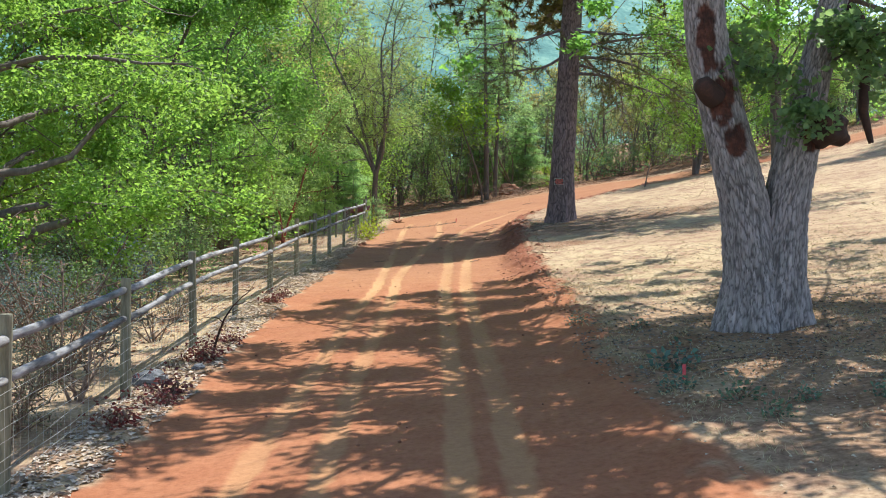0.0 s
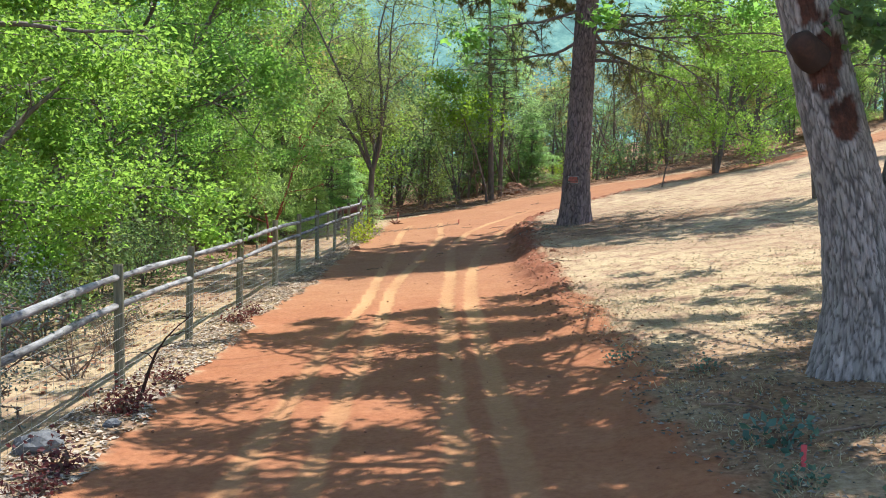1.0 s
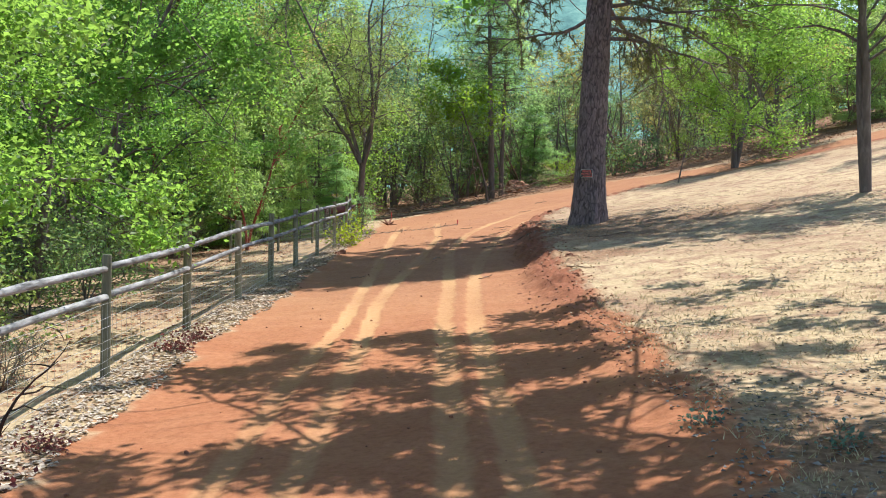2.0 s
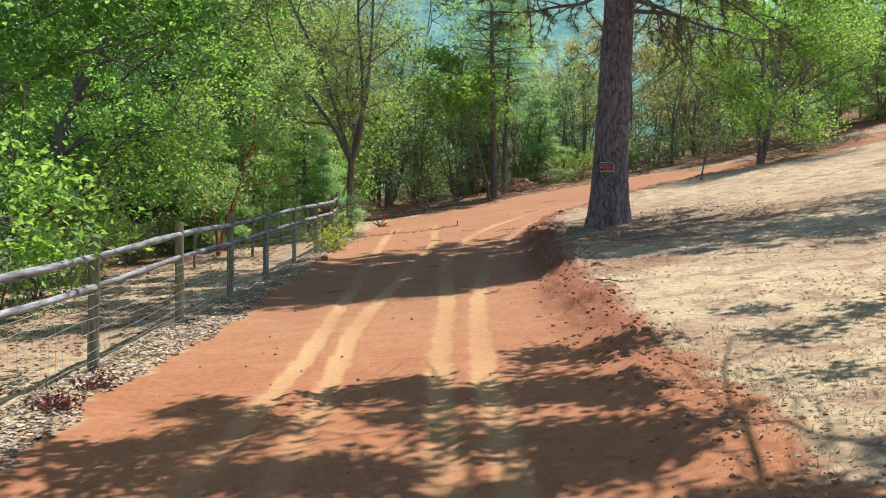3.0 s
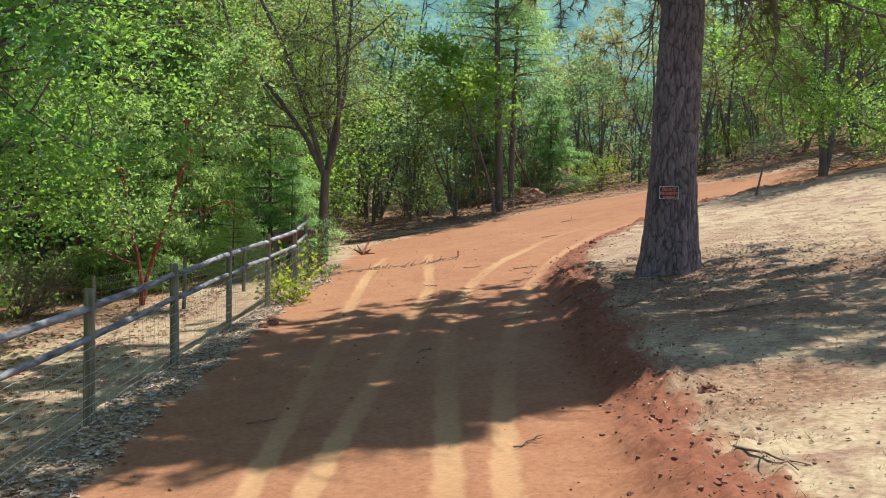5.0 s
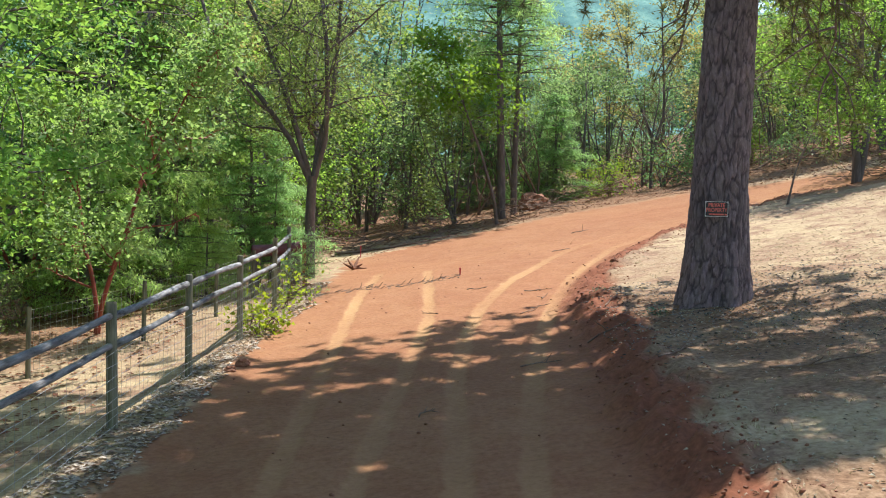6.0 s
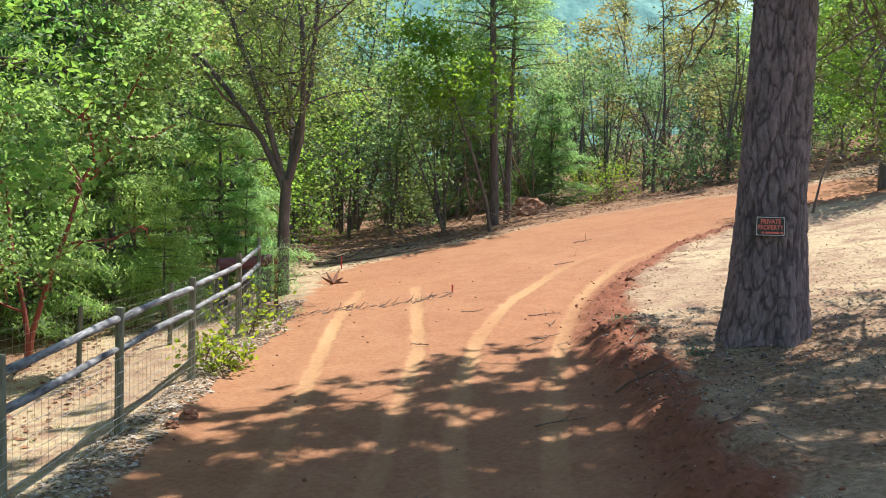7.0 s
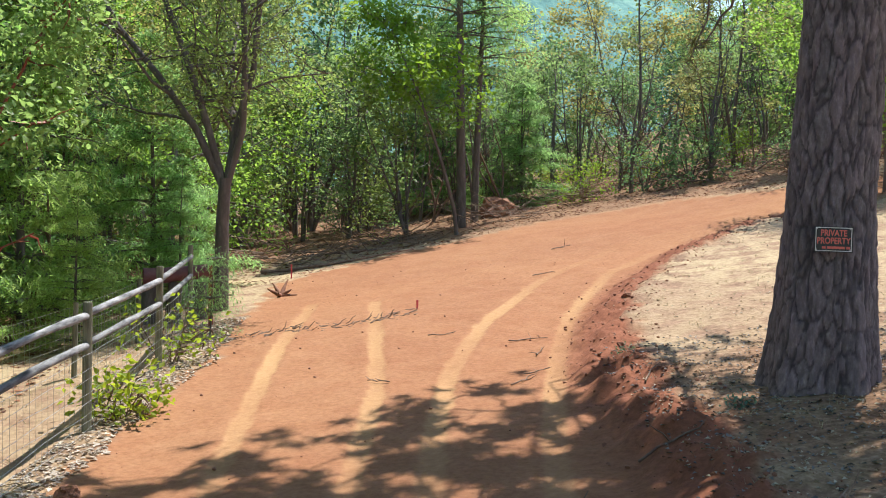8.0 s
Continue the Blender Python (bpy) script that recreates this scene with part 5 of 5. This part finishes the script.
    part("log", mesh_np("log", *tube(wander(rng, (-0.35, -0.05, 0.75), (1, 0.25, 0.06), 1.0, 7, 0.03), np.linspace(0.13, 0.11, 7), 12), M_LOG, True), log)
    for dx in (-0.3, 0.1, 0.5):
        part("stump", mesh_np("stump", *tube([(dx, 0.05, -0.2), (dx, 0.08, 0.3), (dx + 0.03, 0.1, 0.66)], [0.15, 0.12, 0.11], 10), M_BARK_GREY, True), log, "dark stump under the log")
    # second, lower wire fence behind
    low = thing("wire_fence", (-1.95, 38.1, ground_z(-1.95, 38.1)), "low wire fence on thin grey stakes behind", "fence")
    feet = [np.array((x, y, ground_z(x, y))) for x, y in ((-3.6, 33.5), (-2.7, 36.0), (-1.95, 38.1), (-1.6, 40.4))]
    org = np.array((-1.95, 38.1, ground_z(-1.95, 38.1)))
    for p in feet:
        part("post", mesh_np("post", *tube([p - org + [0, 0, -0.2], p - org + [0.01, 0, 0.45], p - org + [0.02, 0, 0.9]], [0.035, 0.034, 0.03], 8), M_POST, True), low)
    for a, b in zip(feet[:-1], feet[1:]):
        heap = Heap()
        for h in np.linspace(0.08, 0.85, 8):
            heap.add(*tube([a - org + [0, 0, h], (a + b) / 2 - org + [0, 0, h - 0.02], b - org + [0, 0, h]], [0.002] * 3, 3))
        for u in np.linspace(0, 1, 24):
            p = a + (b - a) * u - org
            heap.add(*tube([p + [0, 0, 0.08], p + [0, 0, 0.85]], [0.0018] * 2, 3))
        part("wire_mesh", heap.mesh("wire_mesh", M_WIRE), low)
    # plants along fence and oak
    def leafy(name, x, y, h, count, leaf, mat, label, seed, r=None):
        ob = broadleaf(name, seed, h, 0.012, 5, 0.1, r or h * 0.55, count, leaf, M_TWIG, mat, label, "plant", boughs=10, clump=0.1 * h + 0.03, twigs=2)
        return plant(ob, x, y, seed * 40)
    leafy("weed", -0.93, 35.55, 0.6, 330, 0.09, M_LEAF_LIGHT, "bright broad-leaved sprout at a fence post", 81)
    leafy("weed", -0.85, 38.5, 0.85, 260, 0.085, M_LEAF_LIGHT, "yellow-green sprout climbing a fence post", 82)
    weed_mat = leaf_mat("grey_green_leaf", (0.05, 0.10, 0.07), (0.14, 0.22, 0.15), (0.2, 0.3, 0.15), 0.5, 0.35)
    weed = leafy("weed", 2.72, 10.15, 0.28, 190, 0.07, weed_mat, "low grey-green weed beside the oak", 83)
    for x, y, s in ((2.45, 9.2, 0.6), (2.8, 8.6, 0.75), (2.9, 8.0, 0.6), (3.3, 8.4, 0.5), (3.9, 8.3, 0.5), (2.3, 13.4, 0.5), (2.9, 12.6, 0.5), (4.3, 33.0, 0.5), (4.1, 35.6, 0.45)):
        plant_copy(weed, x, y, x * 100, s)
    red_leaf = leaf_mat("red_leaf", (0.07, 0.02, 0.02), (0.16, 0.05, 0.045), (0.26, 0.06, 0.05), 0.6, 0.3)
    red = leafy("weed", -2.15, 13.3, 0.3, 240, 0.05, red_leaf, "reddish dried weed at the foot of the fence", 84)
    for x, y, s in ((-2.2, 12.8, 1.0), (-2.1, 14.4, 0.8), (-2.2, 11.0, 1.1), (-2.15, 10.4, 0.9), (-2.05, 18.8, 0.9), (-1.95, 19.6, 0.8), (-2.3, 9.5, 1.0)):
        plant_copy(red, x, y, x * 210, s)
    stem = bare_shrub("dead_shrub", 85, 1.15, 1, M_SCAR, "dark crooked leafless stem at the fence", "shrub", 0.35)
    plant(stem, -2.2, 13.4, 100)
    grey_leaf = leaf_mat("small_grey_leaf", (0.07, 0.085, 0.06), (0.19, 0.21, 0.16), (0.24, 0.27, 0.17), 0.6, 0.35)
    grey = broadleaf("shrub", 86, 1.75, 0.03, 10, 0.12, 0.85, 5200, 0.032, M_TWIG, grey_leaf, "twiggy grey-green shrub with tiny leaves behind the fence", "shrub", boughs=40, clump=0.1, twigs=5, sides=5, part_=0.55)
    plant(grey, -3.7, 12.4, 0)
    for x, y, s in ((-3.2, 9.4, 0.62), (-4.6, 14.6, 0.8), (-3.3, 17.0, 0.42), (-6.6, 24.4, 0.9), (-5.6, 36.4, 0.8)):
        plant_copy(grey, x, y, x * 130, s)
    twiggy = bare_shrub("dead_shrub", 88, 1.0, 7, M_TWIG, "small leafless shrub behind the fence", "shrub", 0.4)
    plant(twiggy, -3.05, 11.0, 0)
    plant_copy(twiggy, -3.2, 14.9, 140, 0.7)
    # slash heaps of cut branches along the wood's edge
    cut = []
    for _ in range(8):
        heap = Heap()
        ln = wander(rng, (0, 0, 0), (1, 0, 0), rng.uniform(0.8, 1.5), 6, 0.12)
        heap.add(*tube(ln, np.linspace(rng.uniform(0.008, 0.02), 0.005, 6), 5))
        for q in (0.4, 0.65, 0.85):
            heap.add(*tube(wander(rng, along(ln, q), (0.7, rng.normal(), rng.normal() * 0.5), 0.4, 4, 0.15), [0.007, 0.006, 0.005, 0.003], 3))
        cut.append(heap.mesh("branch", M_TWIG, True))
    for k, (x, y, w) in enumerate(((7.9, 56.9, 1.6), (14.8, 55.6, 1.8), (16.6, 56.5, 1.6), (12.2, 56.9, 1.2), (2.4, 52.2, 1.1), (-0.2, 50.2, 1.2), (5.6, 55.2, 1.0), (14.6, 48.4, 1.0), (18.8, 55.9, 1.5))):
        pile = thing("brush_pile", (x, y, ground_z(x, y)), "heap of grey cut branches at the wood's edge", "brush pile", "brush piles")
        for _ in range(44):
            px, py = rng.normal() * w * 0.5, rng.normal() * 0.45
            z = ground_z(x + px, y + py) - ground_z(x, y) + max(0, 0.55 * (1 - (px / w) ** 2 - py * py) * rng.random())
            b = part("branch", cut[rng.integers(len(cut))], pile)
            b.matrix_basis = pose(px, py, z + 0.02, 0, -math.degrees(abs(rng.normal()) * 0.2), rng.uniform(0, 360)) @ Matrix.Scale(rng.uniform(0.6, 1.4), 4)
    # long fallen poles
    for x, y, l, az, up in ((-0.4, 48.6, 3.6, 0.35, 0.03), (1.6, 51.4, 2.6, 0.5, 0.05), (13.6, 56.4, 3.4, 0.5, 0.5), (12.0, 57.8, 3.0, 2.7, 0.3)):
        pole = thing("fallen_branch", (x, y, ground_z(x, y)), "long grey fallen branch at the wood's edge", "branch", "fallen branches")
        part("branch", mesh_np("branch", *tube(wander(rng, (0, 0, 0.06), (math.cos(az), math.sin(az), up), l, 8, 0.05), np.linspace(0.038, 0.014, 8), 8), M_TWIG, True), pole)


build_grass()
build_litter()
build_clods()
build_small_things()
